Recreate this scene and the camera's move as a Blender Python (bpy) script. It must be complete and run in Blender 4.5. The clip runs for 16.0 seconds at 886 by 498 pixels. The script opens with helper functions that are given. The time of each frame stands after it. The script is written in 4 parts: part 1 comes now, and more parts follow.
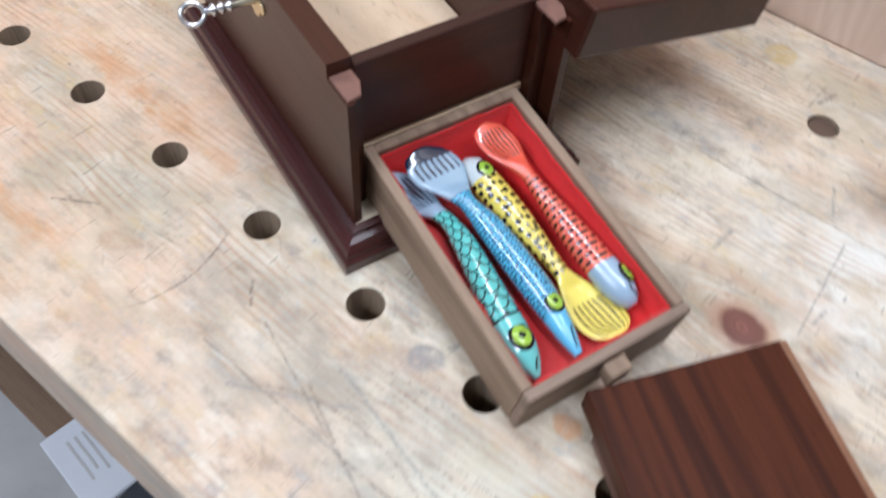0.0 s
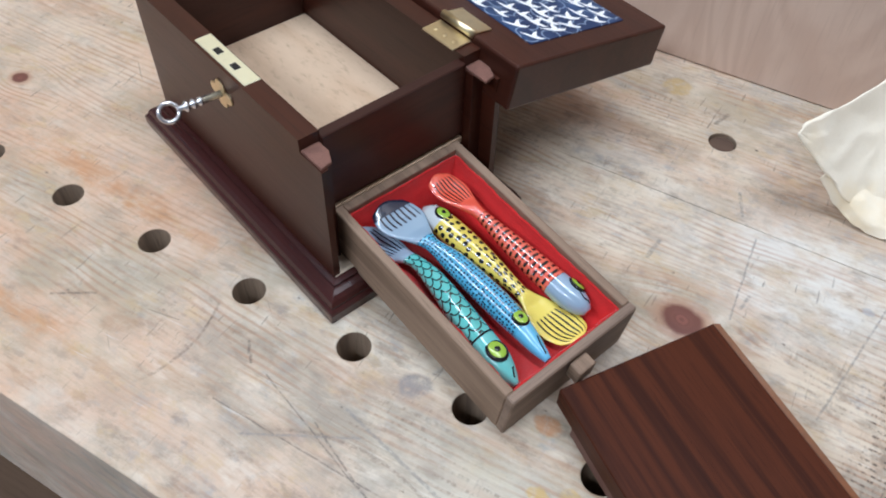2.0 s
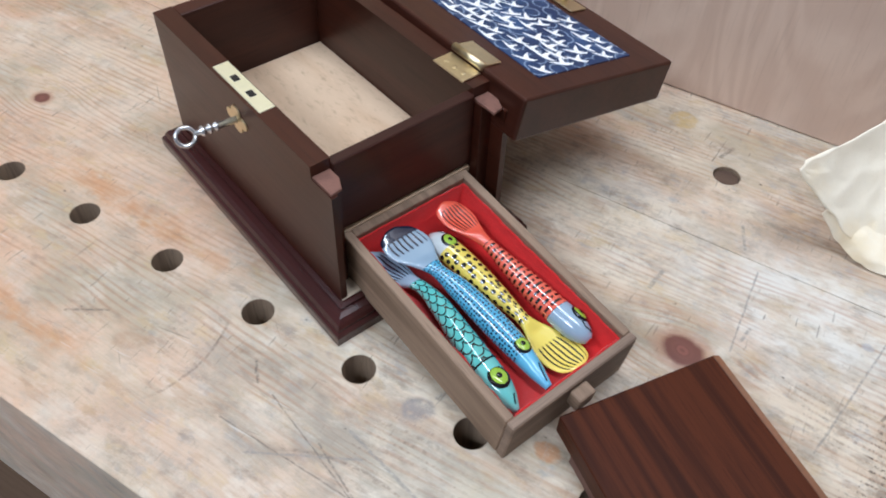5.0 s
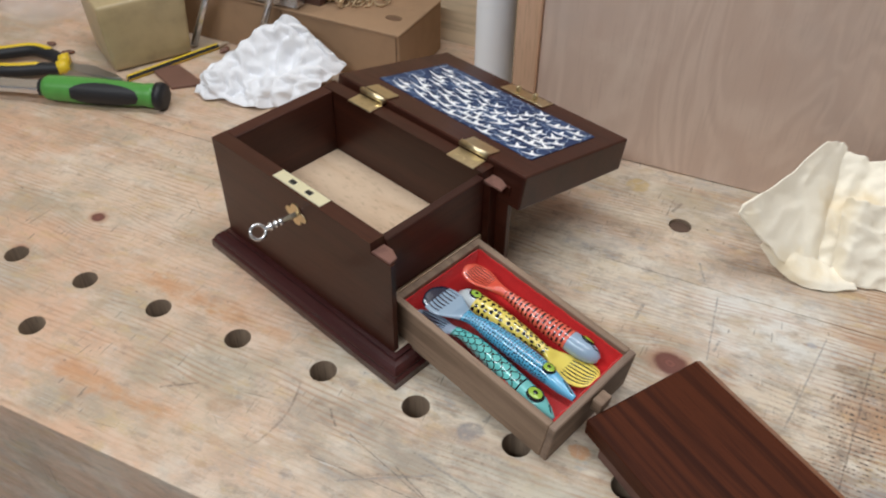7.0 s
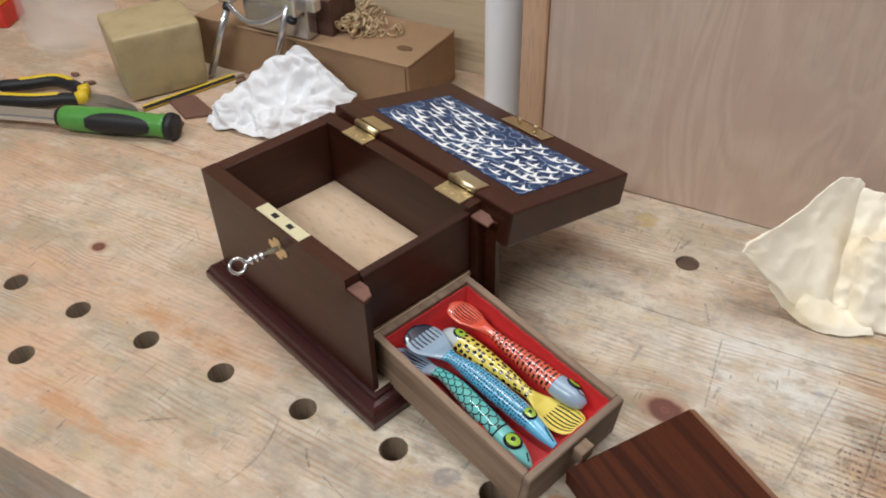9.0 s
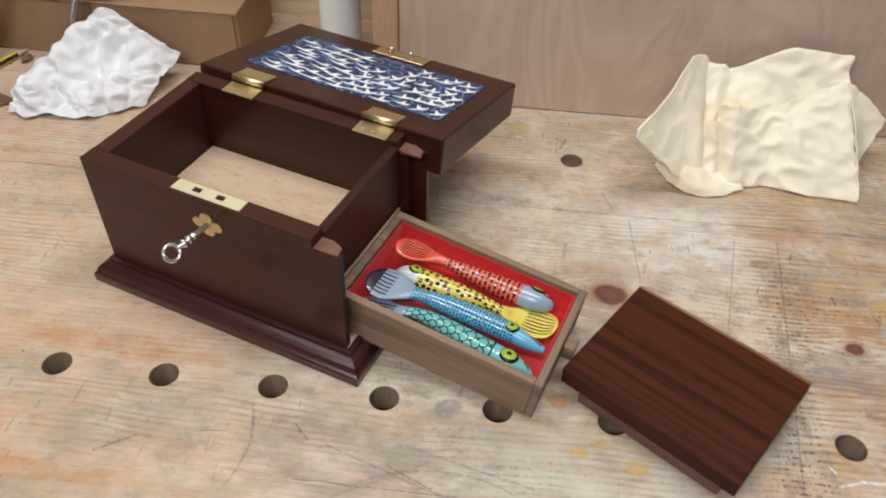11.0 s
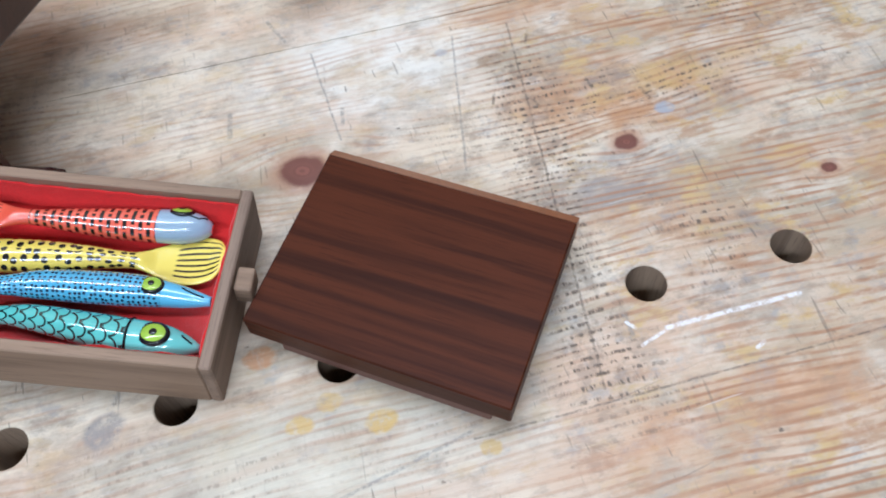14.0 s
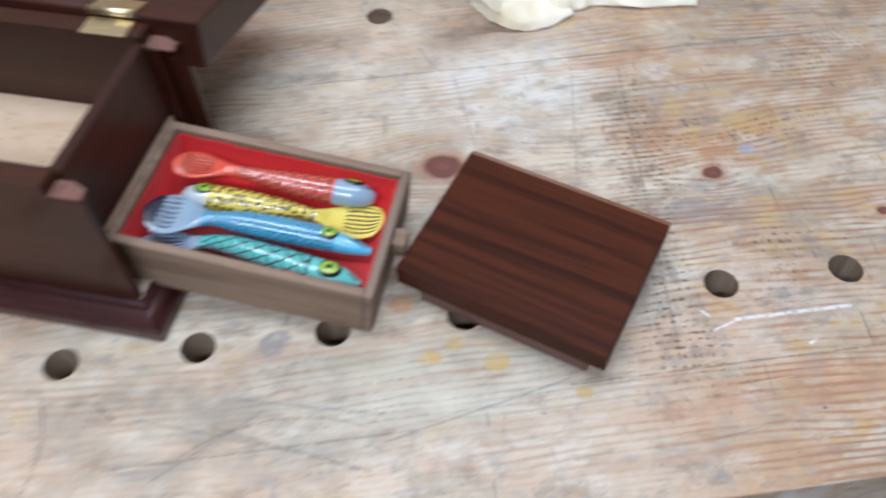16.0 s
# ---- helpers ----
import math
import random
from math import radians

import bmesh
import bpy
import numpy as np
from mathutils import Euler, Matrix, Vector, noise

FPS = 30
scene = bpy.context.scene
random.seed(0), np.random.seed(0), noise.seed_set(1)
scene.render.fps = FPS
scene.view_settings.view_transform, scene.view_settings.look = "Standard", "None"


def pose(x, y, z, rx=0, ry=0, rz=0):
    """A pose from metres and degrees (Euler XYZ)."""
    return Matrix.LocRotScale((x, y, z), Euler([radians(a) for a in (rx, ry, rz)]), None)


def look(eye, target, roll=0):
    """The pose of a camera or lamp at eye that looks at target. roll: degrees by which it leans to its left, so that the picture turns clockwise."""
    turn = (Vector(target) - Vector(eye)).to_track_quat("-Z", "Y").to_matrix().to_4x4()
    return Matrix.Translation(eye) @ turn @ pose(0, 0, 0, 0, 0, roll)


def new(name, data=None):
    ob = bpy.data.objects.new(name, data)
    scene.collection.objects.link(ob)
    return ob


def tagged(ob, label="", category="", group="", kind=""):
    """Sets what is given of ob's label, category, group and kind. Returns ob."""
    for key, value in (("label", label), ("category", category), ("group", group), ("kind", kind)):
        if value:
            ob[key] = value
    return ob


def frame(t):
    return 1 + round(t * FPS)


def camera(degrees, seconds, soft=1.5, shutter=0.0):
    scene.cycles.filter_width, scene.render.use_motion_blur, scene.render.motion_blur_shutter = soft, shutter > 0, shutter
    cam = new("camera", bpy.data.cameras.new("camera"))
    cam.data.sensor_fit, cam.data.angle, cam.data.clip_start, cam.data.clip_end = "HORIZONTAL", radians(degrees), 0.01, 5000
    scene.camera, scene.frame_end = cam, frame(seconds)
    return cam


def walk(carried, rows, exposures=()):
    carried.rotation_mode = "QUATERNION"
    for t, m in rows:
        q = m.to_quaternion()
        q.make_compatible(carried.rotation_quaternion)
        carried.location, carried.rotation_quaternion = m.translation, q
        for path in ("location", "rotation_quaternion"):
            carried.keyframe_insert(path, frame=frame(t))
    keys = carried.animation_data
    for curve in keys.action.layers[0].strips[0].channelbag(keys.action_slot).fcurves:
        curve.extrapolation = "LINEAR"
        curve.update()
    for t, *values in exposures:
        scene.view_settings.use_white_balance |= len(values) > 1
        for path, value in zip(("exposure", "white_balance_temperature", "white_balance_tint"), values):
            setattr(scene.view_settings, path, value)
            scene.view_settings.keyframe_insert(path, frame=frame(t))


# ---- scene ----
cam = camera(57.9, 16.0, soft=1.9, shutter=0.6)
PATH = [
    (0, (0.151, -0.149, 0.345), (-0.525, 0.798, -1.282), 4.9),
    (0.5, (0.163, -0.194, 0.359), (-0.44, 0.773, -1.284), 2.8),
    (1, (0.176, -0.2, 0.38), (-0.427, 0.886, -1.188), 2.6),
    (1.5, (0.169, -0.197, 0.379), (-0.447, 0.928, -1.155), 2.5),
    (2, (0.163, -0.195, 0.378), (-0.468, 0.943, -1.141), 2.1),
    (2.5, (0.16, -0.194, 0.379), (-0.473, 0.962, -1.125), 2.5),
    (3, (0.157, -0.192, 0.377), (-0.464, 0.97, -1.127), 2.9),
    (5.5, (0.168, -0.203, 0.396), (-0.52, 0.969, -1.071), 2.6),
    (6, (0.157, -0.237, 0.408), (-0.529, 1.0, -1.006), 2.1),
    (6.5, (0.149, -0.279, 0.425), (-0.52, 1.013, -0.948), 0.9),
    (7, (0.16, -0.311, 0.449), (-0.462, 1.064, -0.863), 0.7),
    (7.5, (0.165, -0.317, 0.451), (-0.455, 1.094, -0.825), 0.7),
    (8, (0.165, -0.309, 0.447), (-0.467, 1.099, -0.825), 0.1),
    (8.5, (0.18, -0.284, 0.446), (-0.528, 1.08, -0.834), -1.2),
    (9, (0.196, -0.273, 0.444), (-0.563, 1.079, -0.819), -1.7),
    (11.3, (0.056, -0.314, 0.433), (-0.047, 1.133, -0.944), 1.7),
    (11.5, (0.055, -0.312, 0.431), (-0.049, 1.131, -0.95), 1.5),
    (12, (0.128, -0.223, 0.402), (0.167, 1.142, -1.059), 0.8),
    (12.5, (0.172, -0.154, 0.343), (0.307, 1.054, -1.245), -1.5),
    (13, (0.18, -0.146, 0.32), (0.36, 0.9, -1.375), -3.7),
    (13.5, (0.177, -0.155, 0.33), (0.381, 0.867, -1.377), -4.7),
    (14, (0.172, -0.163, 0.336), (0.371, 0.888, -1.354), -4.8),
    (14.5, (0.175, -0.164, 0.337), (0.377, 0.903, -1.342), -4.5),
    (15, (0.174, -0.163, 0.339), (0.374, 0.911, -1.337), -4.0),
    (15.5, (0.165, -0.178, 0.353), (0.35, 0.924, -1.306), -3.4),
    (16, (0.116, -0.241, 0.386), (0.231, 0.956, -1.213), -2.3),
]
EXPOSURES = [(0, 0.3, 5720, 10), (1, 0.08, 5720, 10), (3, 0.0, 5720, 10), (6, 0.05, 5820, 10), (7, -0.2, 6330, 10), (9, -0.16, 6510, 10), (11.5, -0.2, 6660, 10), (12, -0.25, 6390, 10), (12.5, -0.42, 6120, 10), (13, -0.22, 5870, 10), (13.5, 0.16, 5580, 10), (15.5, 0.16, 5580, 10), (16, 0.03, 5580, 10)]
walk(cam, [(t, look(eye, target, roll)) for t, eye, target, roll in PATH], EXPOSURES)

# ---- light ----
world = bpy.data.worlds.new("room_dark")
scene.world = world
world.use_nodes = True
world.node_tree.nodes["Background"].inputs["Color"].default_value = (0.9, 0.95, 1.0, 1)
world.node_tree.nodes["Background"].inputs["Strength"].default_value = 0.05


def tube_lamp(name, x, y, z, length, watts, turn=0):
    lamp = bpy.data.lights.new(name, "AREA")
    lamp.shape, lamp.size, lamp.size_y, lamp.energy = "RECTANGLE", length, 0.09, watts
    lamp.color = (0.95, 0.98, 1.0)
    ob = new(name, lamp)
    ob.matrix_world = pose(x, y, z, 0, 0, turn)
    return ob


tube_lamp("tube_light", 0.05, 0.20, 1.42, 1.5, 14.5)
tube_lamp("tube_light", -0.40, -1.10, 1.42, 1.5, 27)
scene.view_settings.exposure = 0.0


# ---- node helper ----
class V:
    """A value in a node tree, with arithmetic."""

    def __init__(self, tree, socket):
        self.t, self.s = tree, socket

    def _m(self, op, *others, clamp=False):
        n = self.t.nodes.new("ShaderNodeMath")
        n.operation, n.use_clamp = op, clamp
        for i, v in enumerate((self, *others)):
            if isinstance(v, V):
                self.t.links.new(v.s, n.inputs[i])
            else:
                n.inputs[i].default_value = v
        return V(self.t, n.outputs[0])

    def __add__(self, o): return self._m("ADD", o)
    def __sub__(self, o): return self._m("SUBTRACT", o)
    def __mul__(self, o): return self._m("MULTIPLY", o)
    def __truediv__(self, o): return self._m("DIVIDE", o)
    def __radd__(self, o): return self._m("ADD", o)
    def __rmul__(self, o): return self._m("MULTIPLY", o)
    def __rsub__(self, o): return (self * -1) + o
    def lt(self, o): return self._m("LESS_THAN", o)
    def gt(self, o): return self._m("GREATER_THAN", o)
    def fract(self): return self._m("FRACT")
    def floor(self): return self._m("FLOOR")
    def abs(self): return self._m("ABSOLUTE")
    def sqrt(self): return self._m("SQRT")
    def pow(self, p): return self._m("POWER", p)
    def max(self, o): return self._m("MAXIMUM", o)
    def min(self, o): return self._m("MINIMUM", o)
    def sin(self): return self._m("SINE")

    def ramp(self, a, b):
        """0 at a, 1 at b, smooth between."""
        n = self.t.nodes.new("ShaderNodeMapRange")
        n.interpolation_type = "SMOOTHSTEP"
        self.t.links.new(self.s, n.inputs[0])
        flip = a > b
        n.inputs[1].default_value, n.inputs[2].default_value = (b, a) if flip else (a, b)
        n.inputs[3].default_value, n.inputs[4].default_value = (1, 0) if flip else (0, 1)
        return V(self.t, n.outputs[0])


class Paint:
    """A principled material that is put together by layers of colour."""

    def __init__(self, name, colour, rough=0.5, metal=0.0, coat=0.0):
        self.m = bpy.data.materials.new(name)
        self.m.use_nodes = True
        self.t = self.m.node_tree
        self.b = self.t.nodes["Principled BSDF"]
        self.b.inputs["Roughness"].default_value = rough
        self.b.inputs["Metallic"].default_value = metal
        self.b.inputs["Coat Weight"].default_value = coat
        self.b.inputs["Coat Roughness"].default_value = 0.08
        self.b.inputs["Base Color"].default_value = (*colour, 1)
        self.b.inputs["Specular IOR Level"].default_value = 0.4
        n = self.t.nodes.new("ShaderNodeRGB")
        n.outputs[0].default_value = (*colour, 1)
        self.c = n.outputs[0]

    def coords(self, kind="Object", scale=(1, 1, 1), turn=0, move=(0, 0, 0)):
        n = self.t.nodes.new("ShaderNodeTexCoord")
        m = self.t.nodes.new("ShaderNodeMapping")
        m.inputs["Scale"].default_value = scale
        m.inputs["Rotation"].default_value = (0, 0, radians(turn))
        m.inputs["Location"].default_value = move
        self.t.links.new(n.outputs[kind], m.inputs[0])
        return m.outputs[0]

    def xyz(self, vec):
        n = self.t.nodes.new("ShaderNodeSeparateXYZ")
        self.t.links.new(vec, n.inputs[0])
        return [V(self.t, o) for o in n.outputs]

    def vec(self, x, y, z):
        n = self.t.nodes.new("ShaderNodeCombineXYZ")
        for i, v in enumerate((x, y, z)):
            if isinstance(v, V):
                self.t.links.new(v.s, n.inputs[i])
            else:
                n.inputs[i].default_value = v
        return n.outputs[0]

    def noise(self, vec, scale, detail=4, rough=0.55, warp=0.0):
        n = self.t.nodes.new("ShaderNodeTexNoise")
        n.inputs["Scale"].default_value, n.inputs["Detail"].default_value = scale, detail
        n.inputs["Roughness"].default_value, n.inputs["Distortion"].default_value = rough, warp
        self.t.links.new(vec, n.inputs["Vector"])
        return V(self.t, n.outputs[0])

    def cells(self, vec, scale, rand=1.0, feature="F1"):
        n = self.t.nodes.new("ShaderNodeTexVoronoi")
        n.feature, n.voronoi_dimensions = feature, "2D"
        n.inputs["Scale"].default_value, n.inputs["Randomness"].default_value = scale, rand
        self.t.links.new(vec, n.inputs["Vector"])
        return V(self.t, n.outputs["Distance"])

    def layer(self, colour, mask, how="MIX"):
        n = self.t.nodes.new("ShaderNodeMix")
        n.data_type, n.blend_type = "RGBA", how
        if isinstance(mask, V):
            self.t.links.new(mask.s, n.inputs["Factor"])
        else:
            n.inputs["Factor"].default_value = mask
        self.t.links.new(self.c, n.inputs[6])
        n.inputs[7].default_value = (*colour, 1)
        self.c = n.outputs[2]
        return self

    def vary(self, amount=0.12):
        """Tells copies of one piece apart a little."""
        n = self.t.nodes.new("ShaderNodeObjectInfo")
        self.layer((0, 0, 0), V(self.t, n.outputs["Random"]) * amount)
        return self

    def rough(self, value):
        self.t.links.new(value.s, self.b.inputs["Roughness"])
        return self

    def bump(self, height, strength=0.3, distance=0.001):
        n = self.t.nodes.new("ShaderNodeBump")
        n.inputs["Strength"].default_value, n.inputs["Distance"].default_value = strength, distance
        self.t.links.new(height.s, n.inputs["Height"])
        self.t.links.new(n.outputs[0], self.b.inputs["Normal"])
        return self

    def done(self):
        self.t.links.new(self.c, self.b.inputs["Base Color"])
        return self.m


# ---- materials ----
def plain(name, colour, rough=0.5, metal=0.0, coat=0.0, grain=60, amount=0.12, relief=0.1):
    p = Paint(name, colour, rough, metal, coat)
    n = p.noise(p.coords(), grain, 6)
    p.layer(tuple(c * 0.6 for c in colour), n.ramp(0.45, 0.8) * amount * 3)
    p.layer(tuple(min(1, c * 1.5) for c in colour), n.ramp(0.5, 0.2) * amount)
    p.bump(n, relief, 0.0005)
    return p.done()


def wood(name, light, dark, axis=0, rough=0.3, coat=0.3, bands=70, streak=0.6, relief=0.08, seed=0.0, stretched=0.06):
    """Wood with its grain along one axis."""
    p = Paint(name, light, rough, 0, coat)
    stretch = [1.0, 1.0, 1.0]
    stretch[axis] = stretched
    v = p.coords(scale=stretch, move=(seed, seed * 0.7, seed * 1.3))
    broad = p.noise(v, bands, 3, 0.5, 0.6)
    fine = p.noise(v, bands * 9, 5, 0.7)
    p.layer(dark, broad.ramp(0.38, 0.68) * streak)
    p.layer(tuple(c * 0.55 for c in dark), fine.ramp(0.5, 0.75) * 0.55)
    p.layer(tuple(min(1, c * 1.35) for c in light), fine.ramp(0.45, 0.2) * 0.3)
    p.rough(fine * 0.12 + (rough - 0.05))
    p.bump(fine, relief, 0.0004)
    return p.done()


def bench_wood():
    """Old pine bench: peach grain, pale worn patches, grey dirt, knots, saw marks, scratches and spilt paint."""
    p = Paint("worn_pine", (0.62, 0.51, 0.395), 0.45)
    v = p.coords()
    x, y, z = p.xyz(v)

    def far(cx, cy, rx, ry, turn=0.0, wobble=1.0):
        """Distance from a place, counted in half widths, with an uneven rim."""
        c, s = math.cos(radians(turn)), math.sin(radians(turn))
        ex, ey = x + wob * wobble - cx, y + wob2 * wobble - cy
        a, b = (ex * c + ey * s) / rx, (ey * c - ex * s) / ry
        return (a * a + b * b).sqrt()

    def mottle(scale, stretch, move, lo, hi, detail=5, rough=0.65):
        return p.noise(p.coords(scale=(stretch, 1, 1), move=(move, move * 0.6, 0)), scale, detail, rough).ramp(lo, hi)

    def scratch(deg, ratio, scale, lo, hi, seed):
        """Thin straight marks in one direction."""
        c, s = math.cos(radians(deg)), math.sin(radians(deg))
        u, w = (x * c + y * s) * ratio, y * c - x * s
        return p.noise(p.vec(u + seed, w, seed), scale, 2, 0.5).ramp(lo, hi)

    wob = (p.noise(v, 60, 4, 0.65) - 0.5) * 0.012
    wob2 = (p.noise(p.coords(move=(3, 3, 3)), 60, 4, 0.65) - 0.5) * 0.012
    # the grain bends round the knots
    push = None
    for kx, ky, r in KNOTS:
        d2 = ((x - kx) * 0.6) * ((x - kx) * 0.6) + (y - ky) * (y - ky)
        k = (y - ky) * (d2 * (-1.0 / (5.0 * r * r)))._m("EXPONENT") * -1.2
        push = k if push is None else push + k
    gy = y + push + (p.noise(p.coords(scale=(0.5, 1, 1)), 7, 2) - 0.5) * 0.035
    grain = p.vec(x * 0.05, gy, z)
    fine = p.noise(grain, 420, 4, 0.7)
    broad = p.noise(grain, 60, 3, 0.6, 0.3)
    left = x.ramp(0.0, -0.16)
    right = x.ramp(0.235, 0.30)
    # large fields: peach, pale, grey, brown
    p.layer((0.60, 0.395, 0.27), mottle(8, 0.45, 0.4, 0.38, 0.64) * 0.6)
    p.layer((0.64, 0.405, 0.27), left * mottle(7, 0.5, 6.4, 0.26, 0.52) * 0.85)
    p.layer((0.69, 0.60, 0.47), mottle(10, 0.5, 0.9, 0.43, 0.60) * (1 - left * 0.45) * 0.9)
    p.layer((0.47, 0.29, 0.16), right * mottle(13, 0.5, 2.2, 0.42, 0.62) * 0.8)
    p.layer((0.40, 0.345, 0.25), mottle(15, 0.6, 8.2, 0.45, 0.64, 6) * 0.75)
    p.layer((0.34, 0.325, 0.31), mottle(24, 0.7, 2.3, 0.54, 0.70, 6, 0.7) * (1 - left * 0.55) * 0.6)
    p.layer((0.70, 0.65, 0.57), mottle(21, 0.7, 5.7, 0.52, 0.70, 5, 0.62) * (0.5 - left * 0.2))
    p.layer((0.345, 0.305, 0.25), mottle(30, 0.8, 11.3, 0.47, 0.64, 7, 0.75) * (1 - left * 0.4) * 0.6)
    p.layer((0.75, 0.69, 0.59), mottle(44, 0.7, 1.9, 0.50, 0.68, 5, 0.62) * (0.55 - left * 0.25))
    p.layer((0.225, 0.18, 0.145), mottle(50, 0.7, 6.1, 0.53, 0.68, 6, 0.68) * (1 - left * 0.5) * 0.62)
    p.layer((0.31, 0.315, 0.33), mottle(70, 0.8, 3.7, 0.54, 0.67, 5, 0.66) * (1 - left * 0.7) * 0.5)
    p.layer((0.56, 0.40, 0.185), mottle(60, 0.6, 9.9, 0.53, 0.67, 5, 0.66) * (0.4 + right * 0.5))
    p.layer((0.42, 0.26, 0.155), mottle(75, 0.4, 4.9, 0.53, 0.67, 5, 0.66) * (0.4 + right * 0.35))
    for cx, cy, rx, ry, turn, col, a in FIELDS:
        p.layer(col, far(cx, cy, rx, ry, turn, 2.6).ramp(1.25, 0.35) * mottle(38, 0.6, cx + 4, 0.34, 0.60, 6, 0.7) * a)
    # growth rings
    phase = gy / 0.0047 + p.noise(p.vec(x * 0.16, y, 0), 26, 3, 0.6) * 3.2
    ring = (phase.fract() - 0.5).abs()
    rings = ring.ramp(0.30, 0.06)
    where = mottle(9, 0.6, 3.6, 0.34, 0.58, 4)
    p.layer((0.37, 0.185, 0.10), rings * (where * 0.38 + right * 0.5 + 0.05) * mottle(44, 0.35, 8.8, 0.40, 0.60, 5, 0.7))
    p.layer((0.50, 0.28, 0.165), broad.ramp(0.50, 0.68) * where * 0.35)
    p.layer((0.36, 0.235, 0.15), fine.ramp(0.50, 0.70) * 0.22)
    p.layer((0.75, 0.67, 0.55), fine.ramp(0.46, 0.28) * 0.18)
    # saw and plane marks that lie dark in the rings
    strip = ((x - 0.267 - (y - 0.0) * 0.11) + wob * 2.0).abs().ramp(0.026, 0.008) * y.ramp(-0.06, -0.03) * y.ramp(0.19, 0.15)
    rough_at = mottle(11, 0.7, 9.1, 0.52, 0.66, 5) * (0.55 + right * 0.7) * (1 - left * 0.7)
    bits = p.noise(p.vec(x, gy * 0.35, z), 330, 3, 0.7).ramp(0.48, 0.60)
    p.layer((0.12, 0.09, 0.07), rings * bits * (strip * 0.9 + rough_at * 0.75)._m("MINIMUM", 1.0))
    p.layer((0.20, 0.155, 0.12), strip * mottle(70, 1.6, 1.4, 0.46, 0.62) * 0.45)
    # scratches
    worn_zone = mottle(8, 1, 5.2, 0.40, 0.60, 4)
    for deg, ratio, scale, lo, hi, seed, a in ((86, 0.06, 300, 0.685, 0.74, 3.1, 0.55), (10, 0.03, 420, 0.70, 0.74, 5.7, 0.5), (-38, 0.04, 380, 0.72, 0.76, 7.9, 0.45), (93, 0.14, 420, 0.66, 0.71, 1.7, 0.6)):
        p.layer((0.16, 0.13, 0.105), scratch(deg, ratio, scale, lo, hi, seed) * worn_zone * a)
    p.layer((0.80, 0.79, 0.76), scratch(3, 0.05, 360, 0.70, 0.75, 4.4) * 0.3)
    # specks, nicks, crumbs of dirt
    speck = (p.cells(p.coords(scale=(0.7, 1, 1)), 62) + (p.noise(v, 260, 4, 0.7) - 0.5) * 0.5).ramp(0.06, -0.03) * mottle(34, 1, 2.8, 0.54, 0.66, 3)
    p.layer((0.085, 0.065, 0.055), speck * 0.85)
    p.layer((0.19, 0.15, 0.12), p.noise(v, 640, 3, 0.7).ramp(0.64, 0.73) * mottle(16, 0.7, 7.2, 0.42, 0.62, 5) * 0.5)
    p.layer((0.27, 0.21, 0.165), mottle(120, 0.4, 2.7, 0.57, 0.70, 4, 0.6) * 0.4)
    xx, yy = x + wob * 0.15, y + wob2 * 0.15

    def stroke(ax, ay, bx, by, w):
        """How near a place is to a straight mark."""
        dx, dy = bx - ax, by - ay
        ll = dx * dx + dy * dy
        h = (((xx - ax) * dx + (yy - ay) * dy) / ll)._m("MINIMUM", 1.0).max(0.0)
        ex, ey = xx - ax - h * dx, yy - ay - h * dy
        return (ex * ex + ey * ey).sqrt().ramp(w, w * 0.3)

    broken = p.noise(v, 340, 4, 0.7).ramp(0.40, 0.56)
    for group, col, a in ((CUTS, (0.11, 0.085, 0.07), 0.6), (RUBS, (0.25, 0.235, 0.22), 0.65), (CHALK_LINES, (0.84, 0.85, 0.88), 0.8)):
        for ax, ay, bx, by, w in group:
            p.layer(col, stroke(ax, ay, bx, by, w) * (broken * 0.75 + 0.25) * a)
    for cx, cy, r, a0, a1 in ARCS:
        # scored by a compass or a tin's rim
        ex, ey = xx - cx, yy - cy
        d = ((ex * ex + ey * ey).sqrt() - r).abs().ramp(0.0013, 0.0004)
        ang = ey._m("ARCTAN2", ex)
        p.layer((0.17, 0.12, 0.09), d * ang.ramp(a0 - 0.1, a0 + 0.1) * ang.ramp(a1 + 0.1, a1 - 0.1) * (broken * 0.8 + 0.2) * 0.5)
    for kx, ky, r in KNOTS:
        ex, ey = (xx + wob * 0.3 - kx) * 0.8, yy + wob2 * 0.3 - ky
        d = (ex * ex + ey * ey).sqrt()
        p.layer((0.40, 0.20, 0.12), d.ramp(r * 1.7, r * 0.9) * 0.6)
        p.layer((0.13, 0.040, 0.032), d.ramp(r * 1.05, r * 0.7) * 0.9)
        p.layer((0.27, 0.10, 0.075), d.ramp(r * 0.6, r * 0.1) * (d / (r * 0.28)).fract().ramp(0.2, 0.6) * 0.6)
    blotch = p.noise(v, 150, 4, 0.7).ramp(0.34, 0.56)
    for cx, cy, rx, ry, turn, col, a in STAINS:
        p.layer(col, far(cx, cy, rx, ry, turn, 0.55).ramp(1.15, 0.75) * (blotch * 0.7 + 0.3) * a)
    p.rough(p.noise(v, 30, 4) * 0.25 + 0.32)
    p.bump(fine * 0.6 - rings * 0.25 - speck * 0.8 - rings * bits * strip, 0.5, 0.0006)
    return p.done()


